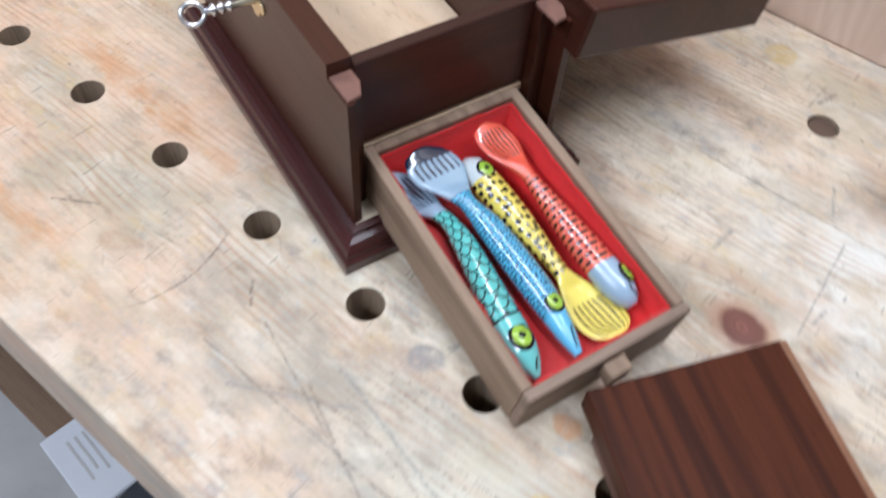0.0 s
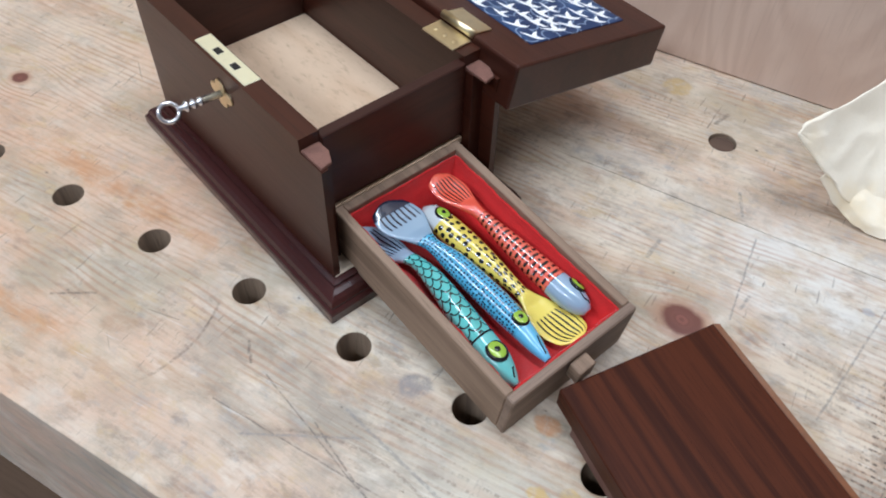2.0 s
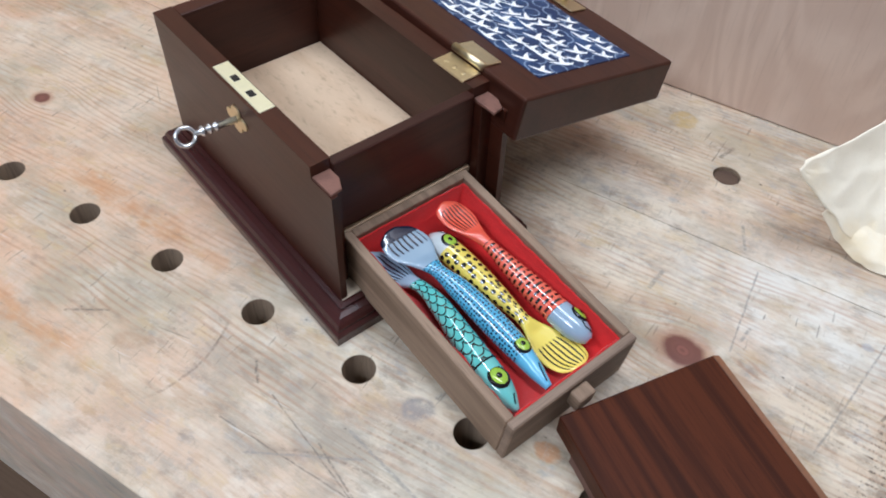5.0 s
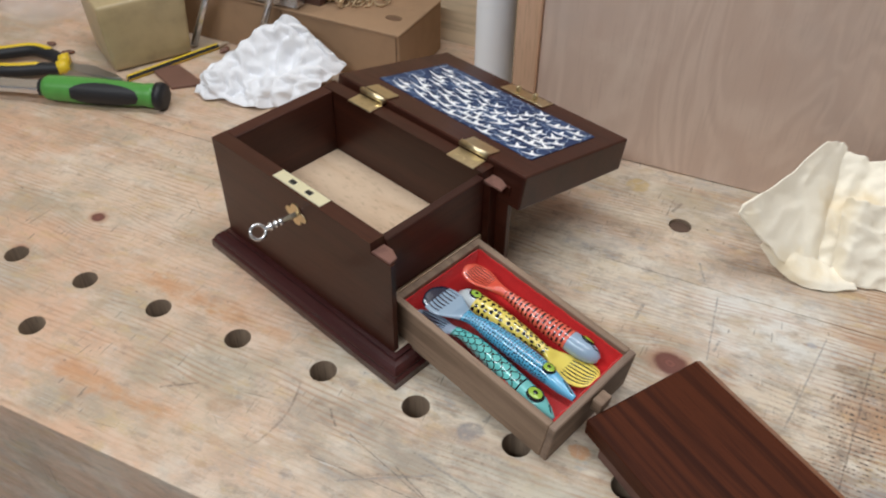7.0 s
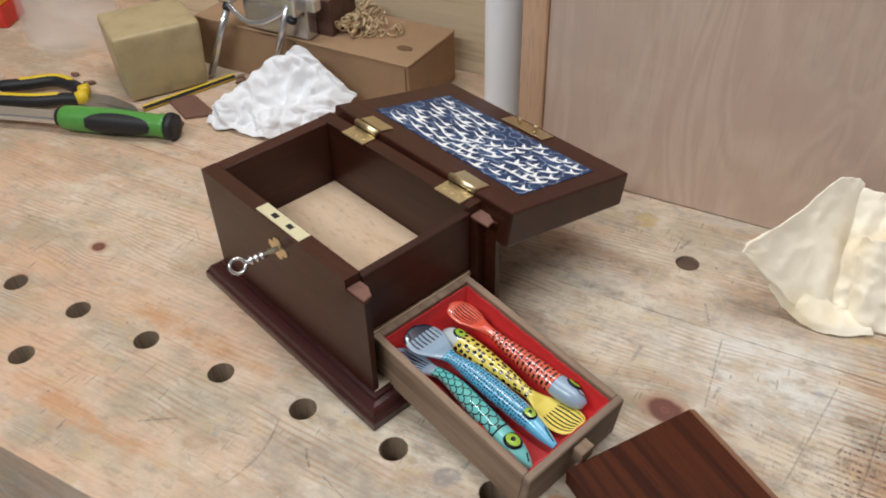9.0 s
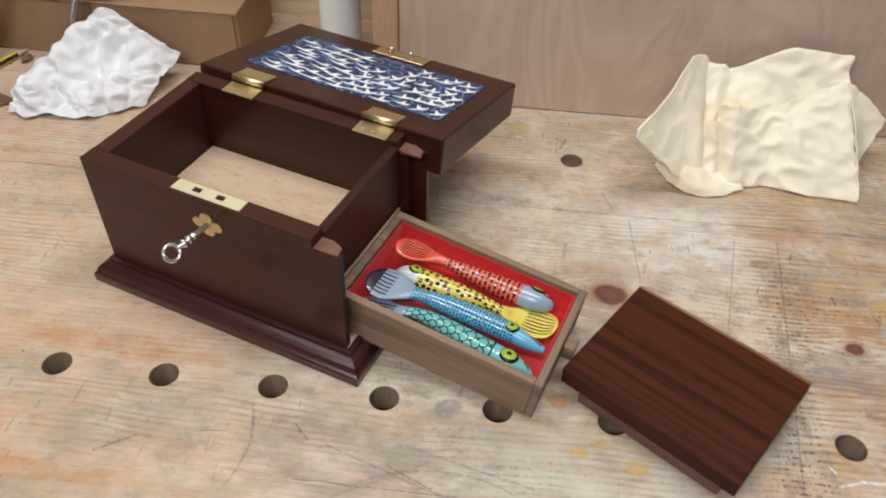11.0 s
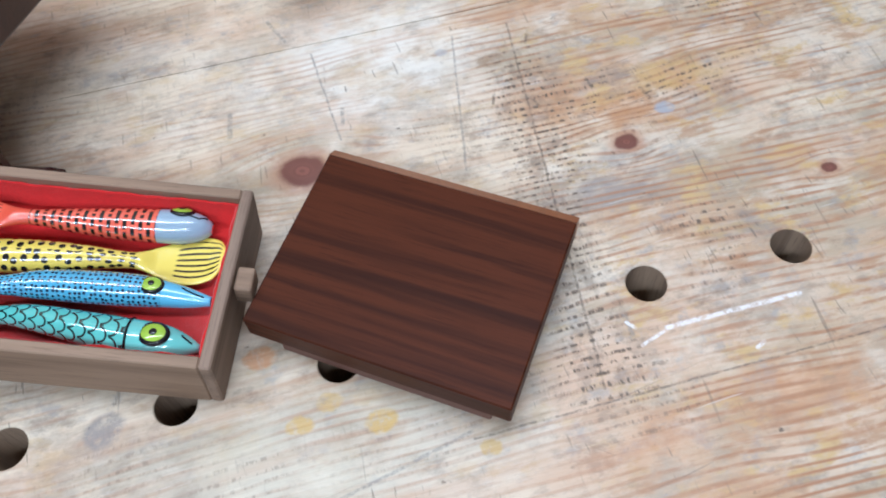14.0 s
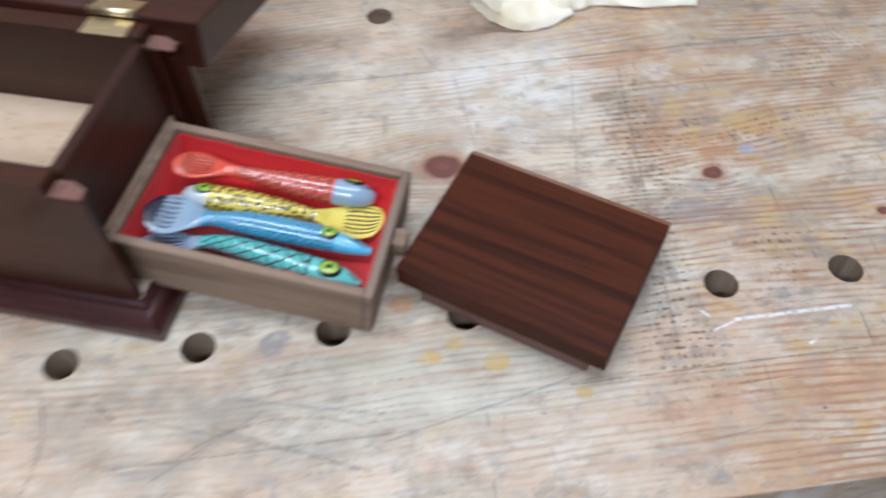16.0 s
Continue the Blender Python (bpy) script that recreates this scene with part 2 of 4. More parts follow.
KNOTS = [(0.323, 0.084, 0.0062), (0.152, 0.115, 0.0118), (0.416, 0.038, 0.0035), (-0.348, 0.067, 0.006), (-0.376, 0.004, 0.006)]
OCHRE, RUST, SLATE, BLUISH, UMBER, MILK = (0.55, 0.37, 0.12), (0.54, 0.27, 0.125), (0.24, 0.225, 0.225), (0.33, 0.37, 0.44), (0.24, 0.16, 0.105), (0.76, 0.74, 0.68)
# wide uneven fields of colour: place, half widths, turn
FIELDS = [
    (0.205, 0.185, 0.085, 0.055, 4, MILK, 0.9), (0.03, -0.045, 0.11, 0.045, 0, (0.33, 0.285, 0.225), 0.8), (0.33, 0.112, 0.065, 0.026, -4, (0.46, 0.25, 0.12), 0.95), (0.375, 0.125, 0.05, 0.014, 0, OCHRE, 0.6),
    (0.33, 0.126, 0.020, 0.010, 0, SLATE, 0.85), (0.31, 0.062, 0.050, 0.020, 0, SLATE, 0.75), (0.358, 0.014, 0.022, 0.010, -15, SLATE, 0.7),
    (-0.21, 0.022, 0.12, 0.011, -4, RUST, 0.8), (-0.22, -0.078, 0.11, 0.010, -3, RUST, 0.7), (0.135, -0.045, 0.10, 0.030, 0, (0.60, 0.57, 0.47), 0.7),
    (0.33, -0.072, 0.12, 0.018, 2, RUST, 0.55), (0.10, 0.30, 0.09, 0.05, 0, (0.50, 0.41, 0.29), 0.5)]
# small stains: spilt drops, filler, ink
STAINS = [
    (0.1275, -0.0253, 0.0065, 0.0048, 0, OCHRE, 0.8), (0.1428, -0.0179, 0.006, 0.0045, 0, OCHRE, 0.6), (0.1629, -0.0326, 0.0075, 0.0055, 0, OCHRE, 0.9),
    (0.2061, -0.0566, 0.005, 0.004, 0, OCHRE, 0.7), (0.075, 0.322, 0.011, 0.011, 0, OCHRE, 0.6), (0.352, 0.101, 0.006, 0.005, 0, BLUISH, 0.8),
    (0.271, 0.163, 0.009, 0.006, 0, UMBER, 0.6), (0.043, -0.004, 0.010, 0.008, 20, SLATE, 0.75), (0.245, 0.178, 0.004, 0.003, 0, BLUISH, 0.5),
    (-0.123, -0.057, 0.011, 0.0065, 25, (0.42, 0.28, 0.18), 0.55), (-0.272, -0.026, 0.007, 0.019, -8, (0.44, 0.33, 0.22), 0.5), (0.115, 0.012, 0.008, 0.006, 0, RUST, 0.8)]
# cuts, rubbed pencil or metal marks, chalk: from, to, half width
CUTS = [
    (0.118, 0.310, 0.1135, 0.296, 0.0022), (-0.172, -0.062, -0.150, -0.048, 0.0011), (-0.045, -0.066, 0.115, -0.066, 0.0007), (-0.03, -0.040, 0.055, -0.070, 0.0007),
    (0.010, -0.050, 0.090, -0.085, 0.0009), (-0.052, -0.028, -0.047, -0.034, 0.0012), (-0.046, -0.034, -0.042, -0.038, 0.0012), (0.289, 0.19, 0.262, -0.045, 0.0010),
    (0.2975, 0.178, 0.2945, 0.171, 0.0014), (0.285, 0.127, 0.287, 0.121, 0.0013), (0.265, 0.137, 0.263, 0.131, 0.0014), (0.345, 0.118, 0.347, 0.110, 0.0016), (0.20, -0.0515, 0.62, -0.0515, 0.0008)]
RUBS = [
    (0.119, 0.166, 0.117, 0.150, 0.0022), (0.181, 0.152, 0.179, 0.140, 0.0016), (0.171, 0.20, 0.176, 0.13, 0.0010), (0.255, 0.19, 0.236, 0.09, 0.0010),
    (0.2835, -0.012, 0.2835, -0.024, 0.0016), (-0.02, -0.075, 0.035, -0.045, 0.0011), (0.02, -0.035, 0.10, -0.055, 0.0014), (0.367, 0.209, 0.44, 0.208, 0.0020), (0.10, -0.07, 0.20, -0.048, 0.0012), (0.15, 0.235, 0.158, 0.215, 0.0016)]
CHALK_LINES = [(0.300, -0.0245, 0.366, -0.0250, 0.0017), (0.286, -0.030, 0.302, -0.0245, 0.0012), (0.283, -0.017, 0.286, -0.021, 0.0013), (0.335, -0.045, 0.339, -0.043, 0.0014)]
ARCS = [(-0.150, -0.045, 0.072, -0.45, 0.42), (0.045, -0.150, 0.100, 1.1, 2.1)]


def plywood():
    """Rotary-cut veneer: soft flame figure standing upright, with faint stains."""
    p = Paint("plywood_panel", (0.69, 0.525, 0.425), 0.5)
    v = p.coords(scale=(1, 1, 0.28))
    f = p.noise(v, 9, 3, 0.5, 0.8)
    lines = ((f * 14).fract() - 0.5).abs().ramp(0.05, 0.42)
    p.layer((0.55, 0.385, 0.30), lines * 0.38)
    p.layer((0.59, 0.42, 0.33), p.noise(v, 26, 5, 0.65, 0.5).ramp(0.46, 0.68) * 0.55)
    p.layer((0.53, 0.42, 0.36), p.noise(p.coords(move=(2, 2, 2)), 6, 5, 0.65).ramp(0.48, 0.70) * 0.45)
    p.layer((0.76, 0.61, 0.50), p.noise(p.coords(move=(5, 1, 4)), 11, 5, 0.65).ramp(0.52, 0.70) * 0.4)
    grain = p.noise(p.coords(scale=(1, 1, 0.05)), 420, 3, 0.6)
    p.layer((0.44, 0.31, 0.24), grain.ramp(0.52, 0.72) * 0.22)
    p.bump(grain, 0.1, 0.0004)
    return p.done()


PINE = bench_wood()
MAHOGANY = wood("varnished_mahogany", (0.052, 0.0142, 0.0074), (0.025, 0.0074, 0.0046), 0, 0.36, 0.12, 40, 0.6)
MAHOGANY_UP = wood("varnished_mahogany_end", (0.055, 0.0155, 0.0090), (0.022, 0.0075, 0.0055), 1, 0.46, 0.05, 40, 0.6)
MOULDING = wood("red_mahogany", (0.055, 0.014, 0.013), (0.026, 0.008, 0.008), 0, 0.24, 0.4, 50, 0.5)
CUT_WOOD = wood("raw_cut_wood", (0.20, 0.095, 0.07), (0.09, 0.04, 0.03), 2, 0.7, 0, 90, 0.5)
ROSEWOOD = wood("striped_rosewood", (0.074, 0.0190, 0.0074), (0.021, 0.0062, 0.0036), 0, 0.45, 0.0, 125, 0.8, stretched=0.04)
for m in (MAHOGANY, MAHOGANY_UP):
    m.node_tree.nodes["Principled BSDF"].inputs["Specular IOR Level"].default_value = 0.28
ROSEWOOD.node_tree.nodes["Principled BSDF"].inputs["Specular IOR Level"].default_value = 0.12
ROSEWOOD_EDGE = wood("orange_wood_edge", (0.24, 0.078, 0.026), (0.15, 0.048, 0.018), 0, 0.35, 0.3, 60, 0.5)
WALNUT = wood("raw_walnut", (0.30, 0.205, 0.14), (0.145, 0.092, 0.06), 0, 0.65, 0, 75, 0.75)
PALE_PLY = wood("pale_birch_ply", (0.64, 0.475, 0.33), (0.54, 0.36, 0.225), 0, 0.5, 0, 26, 0.75, stretched=0.35)
PALE_STRIP = wood("pale_raw_strip", (0.66, 0.55, 0.42), (0.5, 0.4, 0.3), 1, 0.6, 0, 60, 0.4)
PLYWOOD = plywood()
BATTEN = wood("pine_batten", (0.68, 0.43, 0.28), (0.54, 0.31, 0.18), 2, 0.55, 0, 60, 0.5)
BACK_PLY = wood("pale_back_ply", (0.72, 0.58, 0.40), (0.60, 0.46, 0.30), 0, 0.6, 0, 12, 0.5)
BRASS = plain("polished_brass", (0.78, 0.66, 0.42), 0.32, 1.0, 0, 200, 0.1)
STEEL = plain("bright_steel", (0.72, 0.72, 0.74), 0.24, 0.9, 0, 300, 0.1)
BLACK = plain("black_rubber", (0.015, 0.015, 0.017), 0.5)
INK = plain("black_glaze", (0.008, 0.008, 0.012), 0.12)
SLOT_SHADE = plain("slot_shade", (0.01, 0.009, 0.008), 0.6)
WHITE_PAINT = plain("white_motif_print", (0.92, 0.93, 0.93), 0.5, grain=300)
CARD = plain("brown_cardboard", (0.36, 0.225, 0.13), 0.75, grain=40, amount=0.1)
WAX = plain("beige_wax", (0.46, 0.36, 0.20), 0.35, grain=38, amount=0.2, relief=0.3)
PIPE = plain("white_plastic", (0.94, 0.96, 0.98), 0.55, grain=20, amount=0.03)
YELLOW = plain("yellow_plastic", (0.75, 0.52, 0.03), 0.35)
GREEN = plain("green_plastic", (0.09, 0.30, 0.06), 0.35)
LEATHER = plain("brown_leather", (0.17, 0.085, 0.06), 0.6)
ORANGE = plain("orange_packet", (0.85, 0.30, 0.02), 0.35)
RED_PLASTIC = plain("red_plastic", (0.6, 0.04, 0.03), 0.35)
WALL_WHITE = plain("painted_wall", (0.45, 0.45, 0.45), 0.8, grain=6, amount=0.1)
CONCRETE = plain("grey_concrete", (0.52, 0.51, 0.51), 0.8, grain=12, amount=0.15)


def felt(name, colour):
    p = Paint(name, colour, 0.95)
    n = p.noise(p.coords(), 900, 4, 0.7)
    big = p.noise(p.coords(), 60, 4)
    p.layer(tuple(c * 0.55 for c in colour), n.ramp(0.45, 0.75) * 0.6)
    p.layer(tuple(min(1, c * 1.4) for c in colour), big.ramp(0.5, 0.8) * 0.4)
    p.b.inputs["Sheen Weight"].default_value = 0.4
    p.b.inputs["Sheen Roughness"].default_value = 0.4
    p.bump(n, 0.6, 0.0006)
    return p.done()


def cloth_paint(name, colour, stain, amount):
    p = Paint(name, colour, 0.85)
    v = p.coords()
    p.layer(stain, p.noise(v, 16, 4).ramp(0.5, 0.72) * amount)
    weave = p.noise(v, 700, 3)
    p.layer(tuple(c * 0.8 for c in colour), weave.ramp(0.5, 0.8) * 0.3)
    p.b.inputs["Sheen Weight"].default_value = 0.25
    p.bump(p.noise(v, 70, 4) + weave * 0.3, 0.25, 0.002)
    return p.done()


FELT = felt("red_felt", (0.55, 0.016, 0.016))
CREAM = cloth_paint("cream_chamois", (0.97, 0.89, 0.73), (0.84, 0.64, 0.33), 0.6)
WHITE_CLOTH = cloth_paint("white_rag", (0.82, 0.82, 0.84), (0.6, 0.6, 0.62), 0.4)


# ---- mesh helpers ----
def part(name, bm, material, parent=None, label="", smooth=False):
    """One mesh object out of a bmesh."""
    me = bpy.data.meshes.new(name)
    bmesh.ops.recalc_face_normals(bm, faces=bm.faces)
    bm.to_mesh(me)
    bm.free()
    for mat in material if isinstance(material, (list, tuple)) else (material,):
        me.materials.append(mat)
    if smooth:
        for f in me.polygons:
            f.use_smooth = True
    ob = new(name, me)
    if parent is not None:
        ob.parent = parent
    if label:
        tagged(ob, label)
    return ob


def empty(name, m, label, category, group=""):
    ob = new(name)
    ob.empty_display_size = 0.02
    ob.matrix_world = m
    return tagged(ob, label, category, group)


def block(x0, x1, y0, y1, z0, z1, r=0.0006, seg=1):
    """A box with bevelled edges."""
    bm = bmesh.new()
    bmesh.ops.create_cube(bm, size=1)
    for v in bm.verts:
        v.co = Vector((x0 if v.co.x < 0 else x1, y0 if v.co.y < 0 else y1, z0 if v.co.z < 0 else z1))
    if r:
        bmesh.ops.bevel(bm, geom=bm.edges[:], offset=r, segments=seg, affect="EDGES", profile=0.5)
    return bm


def add(bm, other):
    """Puts another bmesh into bm."""
    me = bpy.data.meshes.new("tmp")
    other.to_mesh(me)
    other.free()
    bm.from_mesh(me)
    bpy.data.meshes.remove(me)
    return bm


def prism(outline, z0, z1, r=0.0):
    """An outline in x and y, raised from z0 to z1."""
    bm = bmesh.new()
    low = [bm.verts.new((x, y, z0)) for x, y in outline]
    high = [bm.verts.new((x, y, z1)) for x, y in outline]
    n = len(outline)
    bm.faces.new(high)
    bm.faces.new(low[::-1])
    for i in range(n):
        bm.faces.new((low[i], low[(i + 1) % n], high[(i + 1) % n], high[i]))
    if r:
        top = [e for e in bm.edges if e.verts[0] in high and e.verts[1] in high]
        bmesh.ops.bevel(bm, geom=top, offset=r, segments=2, affect="EDGES", profile=0.5)
    return bm


def lathe(profile, n=24, centre=(0, 0)):
    """Radius and height pairs turned round the z axis."""
    bm = bmesh.new()
    rings = []
    for r, z in profile:
        rings.append([bm.verts.new((centre[0] + r * math.cos(2 * math.pi * i / n), centre[1] + r * math.sin(2 * math.pi * i / n), z)) for i in range(n)])
    for a, b in zip(rings, rings[1:]):
        for i in range(n):
            bm.faces.new((a[i], a[(i + 1) % n], b[(i + 1) % n], b[i]))
    bm.faces.new(rings[0][::-1])
    bm.faces.new(rings[-1])
    return bm


def rod(points, radius, n=10):
    """A round bar along a line of points; the radius may be a list."""
    bm = bmesh.new()
    pts = [Vector(p) for p in points]
    rads = radius if isinstance(radius, (list, tuple)) else [radius] * len(pts)
    rings, side = [], None
    for i, p in enumerate(pts):
        d = (pts[min(i + 1, len(pts) - 1)] - pts[max(i - 1, 0)]).normalized()
        if side is None:
            side = d.orthogonal().normalized()
        side = (side - d * side.dot(d)).normalized()
        up = d.cross(side)
        rings.append([bm.verts.new(p + (side * math.cos(2 * math.pi * k / n) + up * math.sin(2 * math.pi * k / n)) * rads[i]) for k in range(n)])
    for a, b in zip(rings, rings[1:]):
        for k in range(n):
            bm.faces.new((a[k], a[(k + 1) % n], b[(k + 1) % n], b[k]))
    bm.faces.new(rings[0][::-1])
    bm.faces.new(rings[-1])
    return bm


def curve_through(keys, n):
    """Rows of numbers, eased through by n steps; the first number is the way along."""
    keys = np.array(keys, float)
    xs = np.linspace(keys[0, 0], keys[-1, 0], n)
    out = []
    for x in xs:
        i = int(np.clip(np.searchsorted(keys[:, 0], x) - 1, 0, len(keys) - 2))
        p0, p1, p2, p3 = keys[max(i - 1, 0)], keys[i], keys[i + 1], keys[min(i + 2, len(keys) - 1)]
        t = (x - p1[0]) / (p2[0] - p1[0])
        m1 = (p2 - p0) / max(p2[0] - p0[0], 1e-9) * (p2[0] - p1[0])
        m2 = (p3 - p1) / max(p3[0] - p1[0], 1e-9) * (p2[0] - p1[0])
        out.append((2 * t**3 - 3 * t**2 + 1) * p1 + (t**3 - 2 * t**2 + t) * m1 + (-2 * t**3 + 3 * t**2) * p2 + (t**3 - t**2) * m2)
    return np.array(out)


# ---- room ----
def structure(name, bm, material, label=""):
    return tagged(part(name, bm, material), label, "", "", "structure")


BENCH_BACK = 0.515
structure("floor", block(-2.2, 2.2, -2.6, 0.8, -1.0, -0.9, 0), CONCRETE)
# ceiling and south, west and east walls are unseen, added to bounce light
structure("unseen_ceiling", block(-2.2, 2.2, -2.6, 0.8, 1.5, 1.6, 0), WALL_WHITE)
structure("unseen_wall_south", block(-2.2, 2.2, -2.7, -2.6, -0.9, 1.5, 0), WALL_WHITE)
structure("unseen_wall_west", block(-2.3, -2.2, -2.6, 0.8, -0.9, 1.5, 0), WALL_WHITE)
structure("unseen_wall_east", block(2.2, 2.3, -2.6, 0.8, -0.9, 1.5, 0), WALL_WHITE)
structure("wall_north", block(-2.2, 2.2, BENCH_BACK, 0.66, -0.9, 1.5, 0), BACK_PLY)

# ---- workbench ----
bench = empty("workbench", pose(0, 0, 0), "old pine workbench with worn stained top and dog holes", "workbench")
HOLES = [(0.075 * (n - 4), 0.0) for n in range(-1, 13)] + [(-0.30, -0.056)]
HOLE_R = 0.0098


def plank(y0, y1, holes, depth=0.085):
    bm = bmesh.new()
    x0, x1 = -1.25, 1.25
    edges = []
    def loop(pts):
        vs = [bm.verts.new((x, y, 0)) for x, y in pts]
        es = [bm.edges.new((vs[i], vs[(i + 1) % len(vs)])) for i in range(len(vs))]
        edges.extend(es)
        return es
    outer = loop([(x0, y0), (x1, y0), (x1, y1), (x0, y1)])
    rims = [loop([(hx + HOLE_R * math.cos(2 * math.pi * i / 32), hy + HOLE_R * math.sin(2 * math.pi * i / 32)) for i in range(32)]) for hx, hy in holes]
    bmesh.ops.triangle_fill(bm, use_beauty=True, use_dissolve=False, edges=edges)
    for es, low in [(outer, depth)] + [(r, depth - 0.004) for r in rims]:
        made = bmesh.ops.extrude_edge_only(bm, edges=es)["geom"]
        vs = [g for g in made if isinstance(g, bmesh.types.BMVert)]
        for v in vs:
            v.co.z = -low
        bmesh.ops.contextual_create(bm, geom=[g for g in made if isinstance(g, bmesh.types.BMEdge)])
    # a small worn lip round the long edges and the holes
    bm.normal_update()
    rim_edges = [e for e in bm.edges if all(abs(v.co.z) < 1e-6 for v in e.verts) and any(abs(f.normal.z) < 0.5 for f in e.link_faces) and (y0 < -0.1 or max(abs(v.co.x) for v in e.verts) < 1.2 )]
    bmesh.ops.bevel(bm, geom=rim_edges, offset=0.0007, segments=2, affect="EDGES", profile=0.5)
    # the walls of the holes get a browner wood
    bm.normal_update()
    for f in bm.faces:
        c = f.calc_center_median()
        if abs(f.normal.z) < 0.5 and c.z < -0.002 and y0 + 0.002 < c.y < y1 - 0.002 and abs(c.x) < 1.24:
            f.material_index = 1
    return bm


BORE_WOOD = wood("brown_end_grain", (0.36, 0.265, 0.185), (0.17, 0.12, 0.085), 2, 0.8, 0, 90, 0.7)
JOINTS = [-0.122, 0.2085, BENCH_BACK - 0.002]
for a, b in zip(JOINTS, JOINTS[1:]):
    part("plank", plank(a + 0.00006, b - 0.00006, [h for h in HOLES if a < h[1] < b] + ([(0.124, 0.279)] if b > 0.5 else [])), (PINE, BORE_WOOD), bench)
part("hole_plug", lathe([(0.0092, -0.08), (0.0092, -0.0035), (0.0088, -0.003)], 28, (0.124, 0.279)), wood("dark_plug", (0.12, 0.075, 0.05), (0.07, 0.04, 0.03), 0, 0.6, 0, 80), bench, "dark wooden plug in a dog hole")
part("apron", block(-1.25, 1.25, -0.119, -0.085, -0.21, -0.0855, 0.003), PINE, bench)
for lx in (-1.1, 1.1):
    for ly in (-0.075, 0.44):
        part("leg", block(lx - 0.05, lx + 0.05, ly, ly + 0.09, -0.9, -0.0856, 0.004), PINE, bench)
part("stretcher", block(-1.05, 1.05, -0.06, 0.0, -0.75, -0.66, 0.004), PINE, bench)

# ---- standing panel, batten, pipe, side board ----
structure("backdrop_panel", block(-0.0445, 1.2, 0.357, 0.375, 0.0005, 1.2, 0.0008), PLYWOOD, "plain plywood panel standing at the back of the bench")
structure("trim_batten", block(-0.068, -0.045, 0.352, 0.378, 0.0005, 1.2, 0.001), BATTEN, "pine batten along the edge of the panel")
pipe = part("waste_pipe", lathe([(0.0203, 0.0), (0.0205, 0.0004), (0.0205, 0.001), (0.0205, 1.198), (0.0205, 1.2)], 48, (-0.113, 0.418)), PIPE, None, "", True)
tagged(pipe, "white plastic pipe standing upright behind the box", "pipe")

# ---- the box ----
BOX = pose(-0.019, 0.006, 0, 0, 0, -18.9)
chest = empty("wooden_box", BOX, "open dark mahogany box with brass fittings on the bench", "box")
U0, U1, V0, V1, TOP = -0.2135, -0.0145, 0.0135, 0.1365, 0.109
WALL = 0.0125


def moulding(u0, u1, v0, v1):
    """A stepped and rounded skirting that runs round the foot of the box."""
    prof = [(0.0, 0.0), (0.0, 0.006), (0.0006, 0.0075), (0.0022, 0.0088), (0.0022, 0.0102), (0.0036, 0.0126), (0.006, 0.0146), (0.0088, 0.0156), (0.0100, 0.0157), (0.0100, 0.0175), (0.0128, 0.018)]
    bm = bmesh.new()
    rings = [[bm.verts.new((x, y, z)) for x, y in ((u0 + d, v0 + d), (u1 - d, v0 + d), (u1 - d, v1 - d), (u0 + d, v1 - d))] for d, z in prof]
    for a, b in zip(rings, rings[1:]):
        for i in range(4):
            bm.faces.new((a[i], a[(i + 1) % 4], b[(i + 1) % 4], b[i]))
    bm.faces.new(rings[0][::-1])
    bm.faces.new(rings[-1])
    return bm


part("base_moulding", moulding(-0.2255, 0.0, 0.0, 0.150), MOULDING, chest, "glossy red-brown stepped base moulding")
FLOOR = 0.052


def long_wall(v0, v1, inner):
    """A long wall whose free end is cut down, with a groove on its inner side for the sliding panel."""
    out = (v0, v0 + 0.0042) if inner > 0 else (v1 - 0.0042, v1)
    rest = (v0 + 0.0042, v1) if inner > 0 else (v0, v1 - 0.0042)
    bm = bmesh.new()
    for (a, c), end in ((out, U1), (rest, -0.0255)):
        other = prism([(U0, 0.0181), (end, 0.0181), (end, 0.1005), (-0.0335, 0.1005), (-0.0335, TOP), (U0, TOP)], a, c)
        for v in other.verts:
            v.co = Vector((v.co.x, v.co.z, v.co.y))
        add(bm, other)
    bmesh.ops.remove_doubles(bm, verts=bm.verts, dist=1e-6)
    return bm


for v0, v1, inner in ((V0, V0 + WALL, 1), (V1 - WALL, V1, -1)):
    name = "front_wall" if inner > 0 else "back_wall"
    w = part(name, long_wall(v0, v1, inner), MAHOGANY, chest)
    part("cut_end", prism([(-0.0333, v0 + 0.0006), (U1 - 0.0010, v0 + 0.0008), (U1 - 0.0022, v0 + 0.0080), (-0.0245, v1 - 0.0008), (-0.0333, v1 - 0.0008)], 0.1006, 0.1024, 0.0006), CUT_WOOD, w, "raw pinkish cut end")
part("side_wall", block(U0, U0 + WALL, V0 + WALL, V1 - WALL, 0.0181, TOP, 0.0006), MAHOGANY_UP, chest)
part("inner_wall", block(-0.0385, -0.0315, V0 + WALL, V1 - WALL, 0.0545, 0.1055, 0.0006), MAHOGANY_UP, chest)
part("floor_panel", block(U0 + WALL + 0.0004, -0.0313, V0 + WALL + 0.0004, V1 - WALL - 0.0004, FLOOR - 0.004, FLOOR, 0.0003), PALE_PLY, chest, "pale plywood bottom panel")
part("drawer_rest", block(-0.2, -0.0140, V0 + 0.0005, 0.028, 0.0182, 0.0188, 0), PALE_STRIP, chest, "pale raw wood strip")

